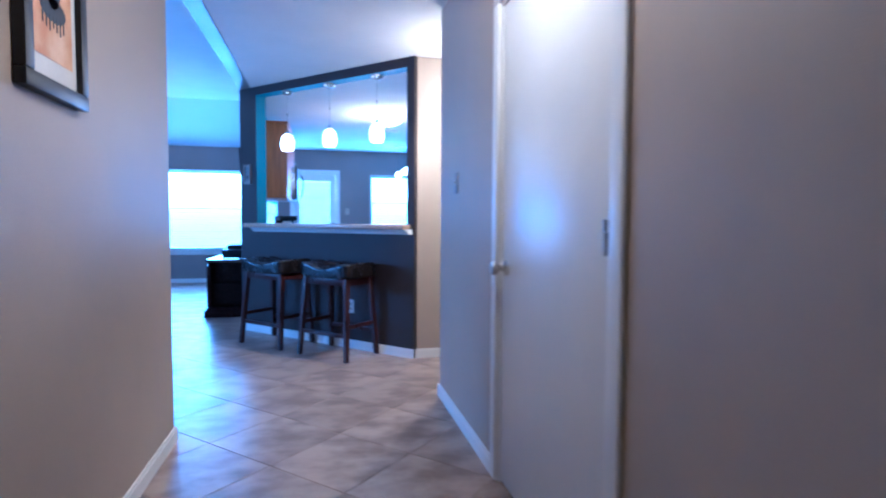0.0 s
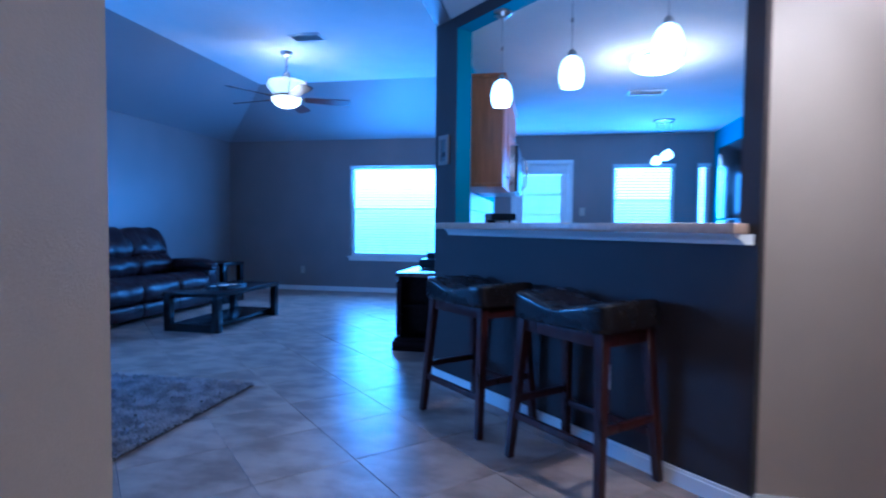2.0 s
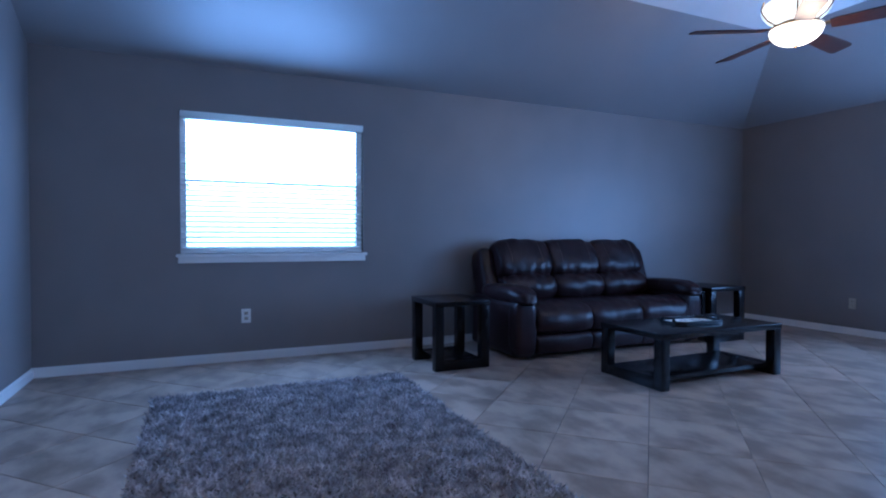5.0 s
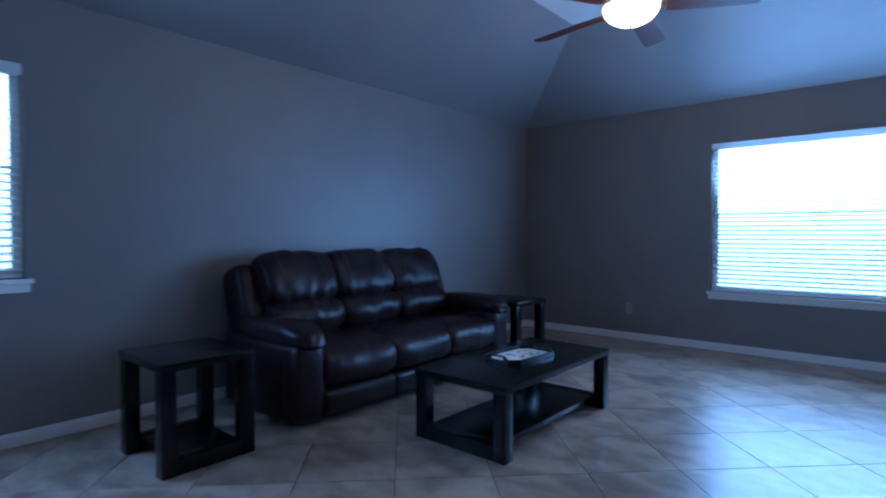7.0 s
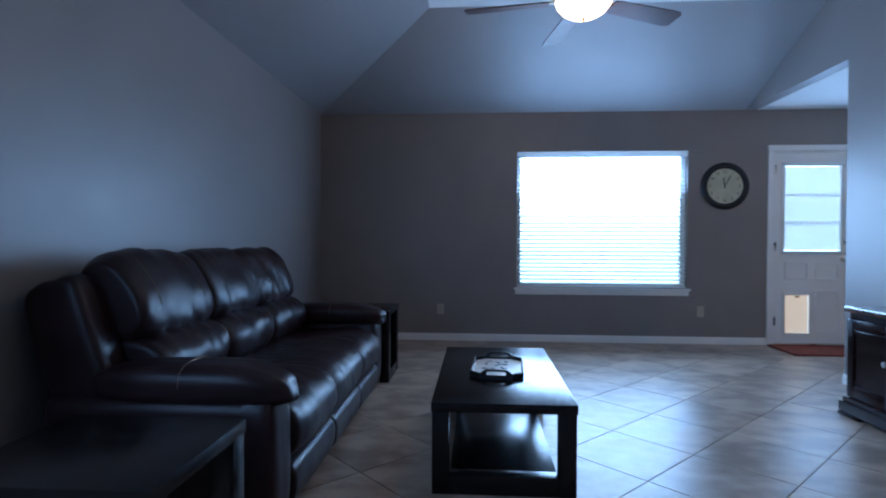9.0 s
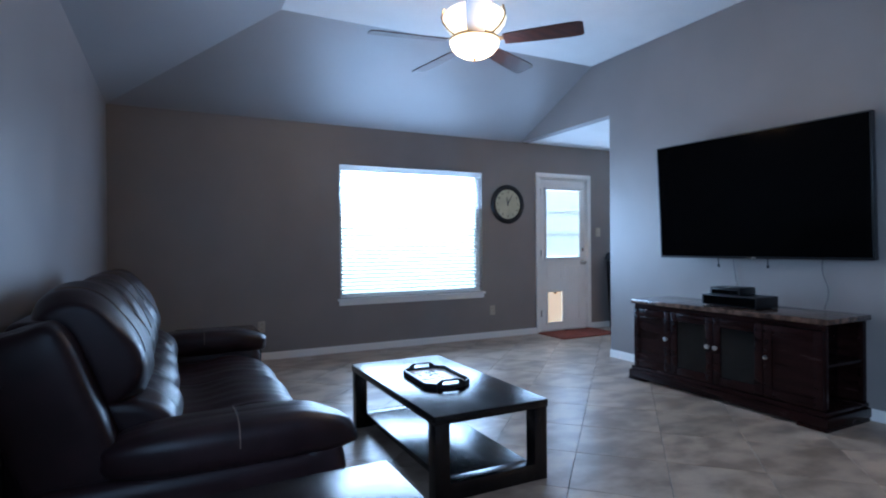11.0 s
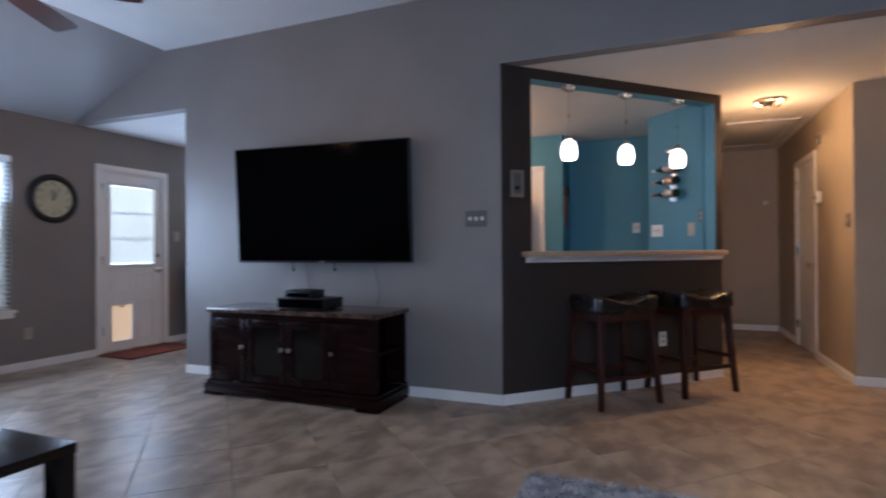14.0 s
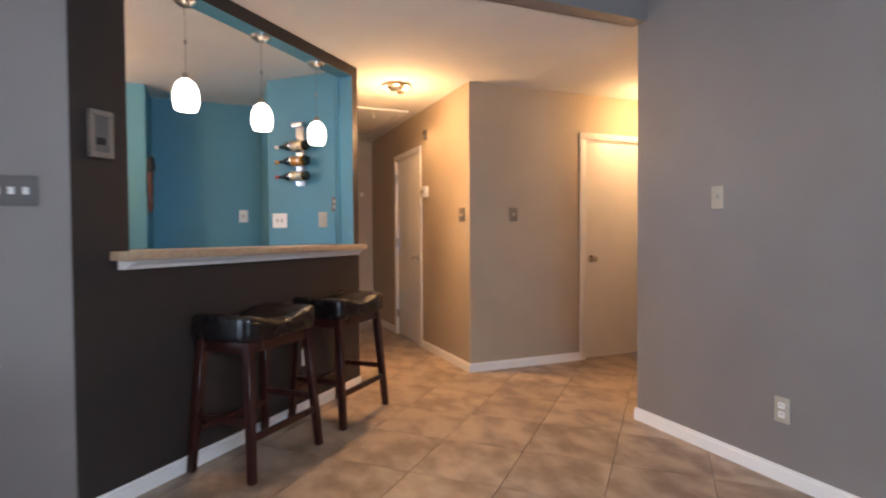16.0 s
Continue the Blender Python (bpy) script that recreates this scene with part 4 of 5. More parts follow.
for k in range(4):
    y0, y1 = edges[k] + 0.004, edges[k + 1] - 0.004
    dz0, dz1 = z0 + 0.006, z1 - 0.040
    door = part("door", B(-a - 0.0165, -a + 0.001, y0, y0 + 0.055, dz0, dz1, bev=0.002), MAHOGANY, stand)
    bm = bmesh.new()
    box(bm, -a - 0.0165, -a + 0.001, y1 - 0.055, y1, dz0, dz1, bev=0.002)
    part("stile", bm, MAHOGANY, door)
    part("rail", B(-a - 0.0163, -a + 0.001, y0 + 0.0552, y1 - 0.0552, dz1 - 0.060, dz1, bev=0.002), MAHOGANY, door)
    part("rail", B(-a - 0.0163, -a + 0.001, y0 + 0.0552, y1 - 0.0552, dz0, dz0 + 0.060, bev=0.002), MAHOGANY, door)
    if k in (1, 2):
        part("pane", B(-a - 0.008, -a - 0.005, y0 + 0.0553, y1 - 0.0553, dz0 + 0.0602, dz1 - 0.0602), SMOKED, door, "smoked glass pane", smooth=0)
    else:
        part("panel", B(-a - 0.009, -a - 0.003, y0 + 0.0553, y1 - 0.0553, dz0 + 0.0602, dz1 - 0.0602), MAHOGANY, door, smooth=0)
        for zz in (dz1 - 0.070, dz0 + 0.068):
            part("bead", B(-a - 0.0185, -a - 0.0092, y0 + 0.06, y1 - 0.06, zz - 0.006, zz + 0.006, bev=0.003), MAHOGANY, door)
    ky = {0: y1 - 0.028, 1: y1 - 0.028, 2: y0 + 0.028, 3: y0 + 0.028}[k]
    bm = bmesh.new()
    turned(bm, [(0, 0), (0.006, 0), (0.006, 0.014), (0.016, 0.020), (0.016, 0.028), (0, 0.032)], 14, (-a - 0.0165, ky, 0.385), pose(0, 0, 0, 0, -90))
    part("knob", bm, NICKEL, door, "small chrome knob")
part("inner_shelf", B(-a + 0.03, a - 0.0125, -0.360, 0.360, 0.375, 0.388), MAHOGANY, stand, smooth=0)

dev = thing("cable_box", "black cable box on the television stand", "electronics", (-0.735, 8.30, hh + 0.0005))
part("case", B(-0.12, 0.12, -0.215, 0.215, 0.006, 0.085, bev=0.006), BLACK, dev)
part("front_panel", B(-0.1225, -0.1202, -0.20, 0.20, 0.014, 0.076), SCREEN, dev, smooth=0)
for x in (-0.09, 0.09):
    for y in (-0.17, 0.17):
        part("foot", B(x - 0.012, x + 0.012, y - 0.012, y + 0.012, 0.0, 0.0055), BLACK, dev, smooth=0)
dev = thing("media_player", "small black media player on the cable box", "electronics", (-0.725, 8.355, hh + 0.0858))
part("case", B(-0.09, 0.09, -0.12, 0.12, 0, 0.055, bev=0.008), BLACK, dev)
part("front_panel", B(-0.0925, -0.0902, -0.10, 0.10, 0.008, 0.034), SCREEN, dev, smooth=0)


def cable(name, label, pts, r, mat):
    cu = bpy.data.curves.new(name, "CURVE")
    cu.dimensions, cu.bevel_depth, cu.resolution_u = "3D", r, 6
    sp = cu.splines.new("BEZIER")
    sp.bezier_points.add(len(pts) - 1)
    for p, c in zip(sp.bezier_points, pts):
        p.co, p.handle_left_type, p.handle_right_type = c, "AUTO", "AUTO"
    cu.materials.append(mat)
    return tagged(new(name, cu), label, "cable")


cable("power_cable", "thin grey cable hanging from the television to the stand", [(-0.462, 7.86, 1.10), (-0.464, 7.88, 0.95), (-0.465, 7.84, 0.80), (-0.475, 7.86, 0.677)], 0.0045, PLATEGREY)
cable("signal_cable", "thin grey cable hanging behind the cable box", [(-0.462, 8.53, 1.12), (-0.466, 8.52, 0.95), (-0.475, 8.49, 0.80), (-0.500, 8.44, 0.677)], 0.004, PLATEGREY)

# ---- ceiling fan ----
fan = thing("ceiling_fan", "walnut five-blade ceiling fan with lit alabaster glass", "fan", (-2.60, 8.88, -0.012))
bm = bmesh.new()
turned(bm, [(0, TOP + 0.011), (0.072, TOP + 0.011), (0.070, TOP - 0.005), (0.040, TOP - 0.04), (0.018, TOP - 0.05), (0, TOP - 0.05)], 24)
part("canopy", bm, NICKEL, fan)
bm = bmesh.new()
rod(bm, (0, 0, 2.70), (0, 0, TOP - 0.045), 0.013)
part("downrod", bm, NICKEL, fan)
bm = bmesh.new()
turned(bm, [(0, 2.80), (0.03, 2.795), (0.045, 2.76), (0.07, 2.70), (0.085, 2.62), (0.10, 2.575), (0.11, 2.55), (0.10, 2.535), (0, 2.53)], 28)
part("motor_housing", bm, NICKEL, fan)
bm = bmesh.new()
turned(bm, [(0.092, 2.545), (0.135, 2.556), (0.178, 2.588), (0.206, 2.628), (0.213, 2.655), (0.205, 2.680), (0.188, 2.696), (0.184, 2.692), (0.200, 2.676), (0.207, 2.654), (0.200, 2.630), (0.173, 2.592), (0.132, 2.561), (0.092, 2.552)], 32)
part("upper_glass", bm, FANCUP, fan, "glowing upturned alabaster glass cup", smooth=60)
for k in range(5):
    an = 2 * math.pi * k / 5 + 0.3
    bm = bmesh.new()
    pts = [(0.095, 2.538), (0.138, 2.549), (0.183, 2.583), (0.213, 2.625), (0.221, 2.656), (0.212, 2.684), (0.205, 2.712)]
    for p, q in zip(pts, pts[1:]):
        rod(bm, (p[0] * math.cos(an), p[0] * math.sin(an), p[1]), (q[0] * math.cos(an), q[0] * math.sin(an), q[1]), 0.006, n=8)
    part("glass_rib", bm, BRASS, fan)
bm = bmesh.new()
prof = [(0.164, 2.507), (0.166, 2.498), (0.157, 2.469), (0.130, 2.436), (0.09, 2.413), (0.045, 2.401), (0, 2.398)]
turned(bm, prof, 32)
part("light_bowl", bm, FANGLASS, fan, "glowing alabaster glass bowl", smooth=60)
bm = bmesh.new()
turned(bm, [(0, 2.399), (0.012, 2.397), (0.010, 2.388), (0.005, 2.380), (0, 2.377)], 12)
part("finial", bm, BRASS, fan)
bm = bmesh.new()
turned(bm, [(0.08, 2.541), (0.10, 2.532), (0.168, 2.522), (0.172, 2.512), (0.166, 2.508), (0.08, 2.508)], 32)
part("light_ring", bm, BRASS, fan)
for k in range(5):
    an = -118 + 72 * k
    q = pose(0, 0, 2.500, 0, 0, an) @ pose(0, 0, 0, -13)
    bm = bmesh.new()
    outline = [(0.20, 0.050), (0.24, 0.058), (0.45, 0.068), (0.63, 0.074), (0.69, 0.070), (0.708, 0.055)]
    pts = outline + [(x, -y) for x, y in outline[::-1]]
    lo = [bm.verts.new((x, y, -0.004)) for x, y in pts]
    hi = [bm.verts.new((x, y, 0.004)) for x, y in pts]
    bm.faces.new(lo[::-1]), bm.faces.new(hi)
    for i in range(len(pts)):
        j = (i + 1) % len(pts)
        bm.faces.new((lo[i], lo[j], hi[j], hi[i]))
    bmesh.ops.transform(bm, matrix=q, verts=bm.verts)
    bl = part("blade", bm, BLADE, fan, smooth=20)
    bm = bmesh.new()
    box(bm, 0.165, 0.27, -0.020, 0.020, 0.0045, 0.012, bev=0.003)
    bmesh.ops.transform(bm, matrix=q, verts=bm.verts)
    part("blade_iron", bm, BRASS, bl)


def vent(name, x, y, z, w, d, label, rz=0):
    v = thing(name, label, "vent", (x, y, z), rz)
    bm = bmesh.new()
    t = 0.022
    for q in ((-w / 2, w / 2, -d / 2, -d / 2 + t), (-w / 2, w / 2, d / 2 - t, d / 2), (-w / 2, -w / 2 + t, -d / 2 + t, d / 2 - t), (w / 2 - t, w / 2, -d / 2 + t, d / 2 - t)):
        box(bm, *q, -0.011, -0.0008)
    part("frame", bm, PLASTIC, v, smooth=0)
    part("backing", B(-w / 2 + t, w / 2 - t, -d / 2 + t, d / 2 - t, -0.002, -0.0008), BLACK, v, "dark duct opening", smooth=0)
    k = 7
    for i in range(k):
        y0 = -d / 2 + t + (d - 2 * t) * (i + 0.5) / k
        part("slat", B(-w / 2 + t, w / 2 - t, -0.010, 0.010, -0.0008, 0.0008, m=pose(0, y0, -0.0085, 35)), PLASTIC, v, smooth=0)


vent("ceiling_vent", -2.155, 8.46, TOP, 0.34, 0.20, "white metal ceiling vent with louvres by the fan")
vent("ceiling_vent", 1.27, 8.94, H, 0.36, 0.20, "white metal ceiling vent with louvres in the kitchen")

# ---- wall clock ----
ck = thing("wall_clock", "round black-framed wall clock with cream face", "clock", (-0.66, YF, 1.65))
Q = pose(0, 0, 0, 90)
bm = bmesh.new()
turned(bm, [(0.0, 0.001), (0.242, 0.001), (0.244, 0.018), (0.232, 0.034), (0.212, 0.042), (0.196, 0.036), (0.183, 0.024), (0.183, 0.012), (0, 0.012)], 48, (0, 0, 0), Q)
part("clock_frame", bm, BLACK, ck, smooth=50)
bm = bmesh.new()
turned(bm, [(0, 0.0125), (0.1825, 0.0125), (0.1825, 0.015), (0, 0.015)], 48, (0, 0, 0), Q)
part("dial", bm, CREAM, ck, "aged cream dial")
for i, word in enumerate(("12", "1", "2", "3", "4", "5", "6", "7", "8", "9", "10", "11")):
    cu = bpy.data.curves.new("numeral", "FONT")
    cu.body, cu.size, cu.extrude, cu.align_x, cu.align_y = word, 0.042, 0.0006, "CENTER", "CENTER"
    cu.materials.append(INK)
    ob = new("numeral", cu)
    ob.parent = ck
    an = math.radians(90 - 30 * i)
    ob.matrix_basis = pose(0.150 * math.cos(an), -0.0158, 0.150 * math.sin(an), 90)
for nm, an, L, wd in (("hour_hand", 100, 0.085, 0.007), ("minute_hand", 62, 0.125, 0.005)):
    bm = B(-0.02, L, -wd, wd, 0.0165, 0.0178)
    bmesh.ops.transform(bm, matrix=pose(0, 0, 0, 90) @ pose(0, 0, 0, 0, 0, an), verts=bm.verts)
    part(nm, bm, INK, ck, smooth=0)

# ---- switches, outlets and small wall fittings ----


def plate(name, label, m, w, h, toggles=0, outlets=0, mat=PLATE, knobmat=PLATE):
    """A wall plate: face towards -y, wall at y 0."""
    p = thing(name, label, "switch" if toggles else "outlet")
    p.matrix_basis = m
    part("cover_plate", B(-w / 2, w / 2, -0.006, -0.0005, -h / 2, h / 2, bev=0.002), mat, p)
    for i in range(toggles):
        x = (i - (toggles - 1) / 2) * 0.046
        part("toggle", B(x - 0.010, x + 0.010, -0.0085, -0.0062, -0.014, 0.014, bev=0.001), knobmat, p)
        part("lever", B(x - 0.005, x + 0.005, -0.018, -0.0087, -0.002, 0.012, bev=0.001), knobmat, p)
    for i in range(outlets):
        z = (0.021, -0.021)[i]
        s = part("socket", B(-0.016, 0.016, -0.0085, -0.0062, z - 0.014, z + 0.014, bev=0.004), knobmat, p)
        for x in (-0.006, 0.006):
            part("slot", B(x - 0.0012, x + 0.0012, -0.0092, -0.0087, z - 0.002, z + 0.007), BLACK, s, smooth=0)
    return p


plate("light_switch", "taupe single light switch on the hall wall", pose(1.10, 3.95, 1.335, 0, 0, -90), 0.075, 0.118, 1, mat=PLATETAUPE)
plate("light_switch", "beige single light switch on the grey wall", pose(-0.958, YN, 1.342, 0, 0, 180), 0.075, 0.118, 1)
plate("wall_outlet", "white double outlet with beige plate low on the grey wall", pose(-1.315, YN, 0.336, 0, 0, 180), 0.075, 0.118, 0, 2, knobmat=PLASTIC)
plate("light_switch", "pewter triple light switch beside the bar corner", pose(XT, 7.05, 1.337, 0, 0, -90), 0.165, 0.118, 3, mat=PLATEGREY, knobmat=PLASTIC)
plate("wall_outlet", "white double outlet under the side window", pose(XL, 5.40, 0.375, 0, 0, 90), 0.075, 0.118, 0, 2, mat=PLASTIC)
plate("wall_outlet", "beige double outlet on the grey wall near the corner", pose(-3.62, YF, 0.335), 0.07, 0.114, 0, 2, mat=PLATE)
plate("wall_outlet", "beige double outlet below the wall clock", pose(-0.89, YF, 0.34), 0.07, 0.114, 0, 2, mat=PLATE)
plate("light_switch", "beige light switch beside the back door", pose(0.82, YF, 1.305), 0.075, 0.118, 1)
plate("wall_outlet", "white double outlet on the dark bar wall", BAR @ pose(1.49, 0, 0.371), 0.075, 0.118, 0, 2, mat=PLASTIC)
plate("light_switch", "dark double light switch on the corridor wall", pose(1.25, 4.37, 1.335, 0, 0, 180), 0.12, 0.118, 2, mat=PLATEGREY)
RETURN = pose(1.195, 5.435, 0, 0, 0, 45) @ pose(0, 0, 0, 0, 0, 180)
plate("light_switch", "white wide light switch on the teal wall", RETURN @ pose(-0.585, 0, 1.288), 0.145, 0.118, 2, mat=PLASTIC)
plate("light_switch", "beige light switch on the teal wall", RETURN @ pose(-0.165, 0, 1.288), 0.078, 0.120, 1)
plate("wall_outlet", "brown outlet on the teal wall beside the bar", RETURN @ pose(-0.045, 0, 1.407), 0.07, 0.115, 0, 2, mat=PLATEGREY)
plate("light_switch", "white light switch in the kitchen niche", pose(2.62, 6.09, 1.36, 0, 0, -90), 0.08, 0.12, 1, mat=PLASTIC)

th = thing("thermostat", "beige-framed thermostat on the dark bar wall", "thermostat")
th.matrix_basis = BAR @ pose(0.122, 0, 1.585)
bm = bmesh.new()
for q in ((-0.052, 0.052, 0.075, 0.098), (-0.052, 0.052, -0.098, -0.075), (-0.052, -0.030, -0.0748, 0.0748), (0.030, 0.052, -0.0748, 0.0748)):
    box(bm, q[0], q[1], -0.022, -0.0006, q[2], q[3], bev=0.004)
part("frame", bm, PLATETAUPE, th, "beige plastic frame")
part("body", B(-0.030, 0.030, -0.013, -0.0006, -0.0745, 0.0745), PLATEGREY, th, smooth=0)
part("display", B(-0.020, 0.020, -0.0155, -0.0132, -0.045, -0.015), BLACK, th, smooth=0)

ch = thing("door_chime", "small white door chime box on the corridor wall", "chime", (2.12, 4.37, 1.60))
part("cover", B(-0.065, 0.065, 0.0006, 0.045, -0.055, 0.055, bev=0.006), PLASTIC, ch)
part("grille", B(-0.045, 0.045, 0.0452, 0.048, -0.02, 0.02, bev=0.001), PLATE, ch)
sn = thing("wall_sensor", "small dark sensor high on the corridor wall", "sensor", (2.10, 4.37, 2.17))
part("body", B(-0.022, 0.022, 0.0006, 0.03, -0.05, 0.05, bev=0.006), PLATEGREY, sn)
bm = bmesh.new()
turned(bm, [(0, 0.03), (0.014, 0.03), (0.010, 0.038), (0, 0.041)], 12, (0, 0, 0.02), pose(0, 0, 0, -90))
part("lens", bm, BLACK, sn)
sn = thing("door_stop_button", "small white round fitting on the corridor end wall", "fitting", (4.2, 4.52, 1.72))
bm = bmesh.new()
turned(bm, [(0, 0.0006), (0.03, 0.0006), (0.028, 0.016), (0.012, 0.024), (0, 0.025)], 16, (0, 0, 0), pose(0, 0, 0, 0, -90))
part("button", bm, PLASTIC, sn)
sn = thing("corner_sensor", "small white sensor at the wall end under the ceiling", "sensor", (-0.39, 9.88, 2.345))
part("body", B(-0.028, 0.028, 0.0006, 0.035, -0.045, 0.045, bev=0.008), PLASTIC, sn)
bm = bmesh.new()
turned(bm, [(0, 0), (0.016, 0.0), (0.012, 0.006), (0, 0.008)], 12, (0, 0.035, -0.012), pose(0, 0, 0, -90))
part("lens", bm, PLATE, sn)

# ---- pendants over the bar ----
for k, s in enumerate((0.628, 1.185, 1.737)):
    pn = thing("pendant_lamp", "lit white glass pendant lamp over the bar", "lamp", group="pendants over the bar")
    pn.matrix_basis = BAR @ pose(s, 0.062, 0)
    bm = bmesh.new()
    turned(bm, [(0, 2.3597), (0.058, 2.3597), (0.056, 2.345), (0.030, 2.325), (0.010, 2.318), (0, 2.317)], 24)
    part("canopy", bm, NICKEL, pn)
    bm = bmesh.new()
    rod(bm, (0, 0, 1.955), (0, 0, 2.32), 0.0013, n=6)
    part("cord", bm, PLATEGREY, pn)
    bm = bmesh.new()
    turned(bm, [(0, 2.15), (0.007, 2.15), (0.007, 2.13), (0, 2.13)], 8)
    part("cord_clip", bm, NICKEL, pn)
    bm = bmesh.new()
    turned(bm, [(0.008, 1.99), (0.020, 1.975), (0.024, 1.955), (0.018, 1.950), (0, 1.95)], 16)
    part("socket", bm, NICKEL, pn)
    bm = bmesh.new()
    turned(bm, [(0.022, 1.952), (0.044, 1.936), (0.058, 1.902), (0.063, 1.866), (0.061, 1.830), (0.052, 1.801), (0.047, 1.797), (0.047, 1.801), (0.056, 1.831), (0.058, 1.866), (0.053, 1.900), (0.040, 1.931), (0.020, 1.948)], 24)
    part("shade", bm, SHADE, pn, "glowing frosted glass shade", smooth=60)
    bm = bmesh.new()
    bmesh.ops.create_uvsphere(bm, u_segments=12, v_segments=8, radius=0.022, matrix=Matrix.Translation((0, 0, 1.865)))
    part("light_bulb", bm, SHADE, pn)

bw = thing("ceiling_lamp", "lit frosted glass bowl lamp on the kitchen ceiling", "lamp", (1.15, 7.75, H))
bm = bmesh.new()
turned(bm, [(0, -0.0006), (0.12, -0.0006), (0.125, -0.02), (0.10, -0.03), (0, -0.03)], 28)
part("ceiling_pan", bm, NICKEL, bw)
bm = bmesh.new()
turned(bm, [(0.19, -0.04), (0.20, -0.05), (0.185, -0.085), (0.14, -0.115), (0.07, -0.135), (0, -0.14)], 32)
part("glass_bowl", bm, BOWL, bw, "glowing frosted glass bowl", smooth=60)
bm = bmesh.new()
turned(bm, [(0, -0.139), (0.012, -0.14), (0.008, -0.155), (0, -0.16)], 12)
part("finial", bm, NICKEL, bw)

cl = thing("cluster_pendant", "breakfast lamp with three small lit glass shades", "lamp", (1.745, 10.47, H))
bm = bmesh.new()
turned(bm, [(0, -0.0006), (0.13, -0.0006), (0.128, -0.018), (0.05, -0.028), (0, -0.028)], 28)
part("canopy", bm, NICKEL, cl)
for k in range(3):
    an = 0.6 + k * 2.094
    x, y, z = 0.085 * math.cos(an), 0.085 * math.sin(an), (-0.36, -0.44, -0.40)[k]
    bm = bmesh.new()
    rod(bm, (x, y, z), (x, y, -0.02), 0.002, n=6)
    part("cord", bm, PLATEGREY, cl)
    bm = bmesh.new()
    turned(bm, [(0.012, 0), (0.035, -0.02), (0.056, -0.06), (0.060, -0.09), (0.050, -0.11), (0, -0.112)], 20, (x, y, z))
    part("shade", bm, SHADE, cl, "small glowing glass shade", smooth=60)

# ---- hall ceiling lamp with turnable heads, attic hatch ----
hl = thing("hall_spot_lamp", "brushed nickel ceiling lamp with three lit spot heads", "lamp", (1.42, 4.90, H))
bm = bmesh.new()
turned(bm, [(0, -0.0006), (0.128, -0.0006), (0.130, -0.012), (0.122, -0.024), (0.10, -0.032), (0, -0.034)], 32)
part("ceiling_plate", bm, NICKEL, hl)
for k, (an, tl) in enumerate(((100, 55), (-40, 55), (215, 60))):
    q = pose(0, 0, -0.045, 0, 0, an) @ pose(0.055, 0, 0, 0, 90 + 90 - tl - 60, 0)
    bm = bmesh.new()
    turned(bm, [(0, 0.0), (0.020, 0.0), (0.030, 0.02), (0.036, 0.055), (0.033, 0.055), (0.027, 0.022), (0, 0.012)], 18, (0, 0, 0), q)
    hd = part("spot_head", bm, NICKEL, hl)
    bm = bmesh.new()
    turned(bm, [(0, 0.052), (0.0325, 0.052), (0.028, 0.062), (0, 0.066)], 18, (0, 0, 0), q)
    part("lens", bm, HALLGLASS, hd, "glowing spot glass")

at = thing("attic_hatch", "white framed attic hatch in the corridor ceiling", "hatch", (3.0, 4.83, H), kind="structure")
bm = bmesh.new()
for q in ((-0.74, 0.74, -0.33, -0.27), (-0.74, 0.74, 0.27, 0.33), (-0.74, -0.68, -0.2695, 0.2695), (0.68, 0.74, -0.2695, 0.2695)):
    box(bm, *q, -0.020, -0.0008, bev=0.004)
part("hatch_frame", bm, WHITE, at)
part("hatch_panel", B(-0.675, 0.675, -0.265, 0.265, -0.010, -0.0008, bev=0.002), CEIL, at)
bm = bmesh.new()
rod(bm, (-0.60, 0, -0.06), (-0.60, 0, -0.008), 0.002, n=6)
bmesh.ops.create_icosphere(bm, subdivisions=1, radius=0.010, matrix=Matrix.Translation((-0.60, 0, -0.066)))
part("pull_string", bm, PLASTIC, at)

# entry ceiling lamp
el = thing("ceiling_lamp", "lit glass ceiling lamp in the entry hall", "lamp", (0.72, 2.62, H))
bm = bmesh.new()
turned(bm, [(0, -0.0006), (0.10, -0.0006), (0.10, -0.02), (0, -0.022)], 24)
part("ceiling_pan", bm, NICKEL, el)
bm = bmesh.new()
turned(bm, [(0.10, -0.023), (0.12, -0.04), (0.115, -0.07), (0.07, -0.10), (0, -0.108)], 28)
part("glass_bowl", bm, FANCUP, el, "glowing glass bowl", smooth=60)

# ---- framed picture in the hall ----
pc = thing("framed_picture", "black framed print of a dark seated sculpture on orange", "picture")
pc.matrix_basis = pose(-0.375, 2.73, 1.755, 0, 0, 90)
w, h = 0.185, 0.30
bm = bmesh.new()
for q in ((-w, w, h - 0.045, h), (-w, w, -h, -h + 0.045), (-w, -w + 0.045, -h + 0.0452, h - 0.0452), (w - 0.045, w, -h + 0.0452, h - 0.0452)):
    box(bm, q[0], q[1], -0.032, -0.0006, q[2], q[3], bev=0.005)
part("frame", bm, BLACK, pc, "black wooden frame")
part("mat_board", B(-w + 0.044, w - 0.044, -0.014, -0.008, -h + 0.044, h - 0.044), PAPER, pc, "white mat board", smooth=0)
part("print", B(-0.112, 0.112, -0.0155, -0.0142, -0.195, 0.225), SUNSET, pc, "orange glowing print", smooth=0)
bm = bmesh.new()
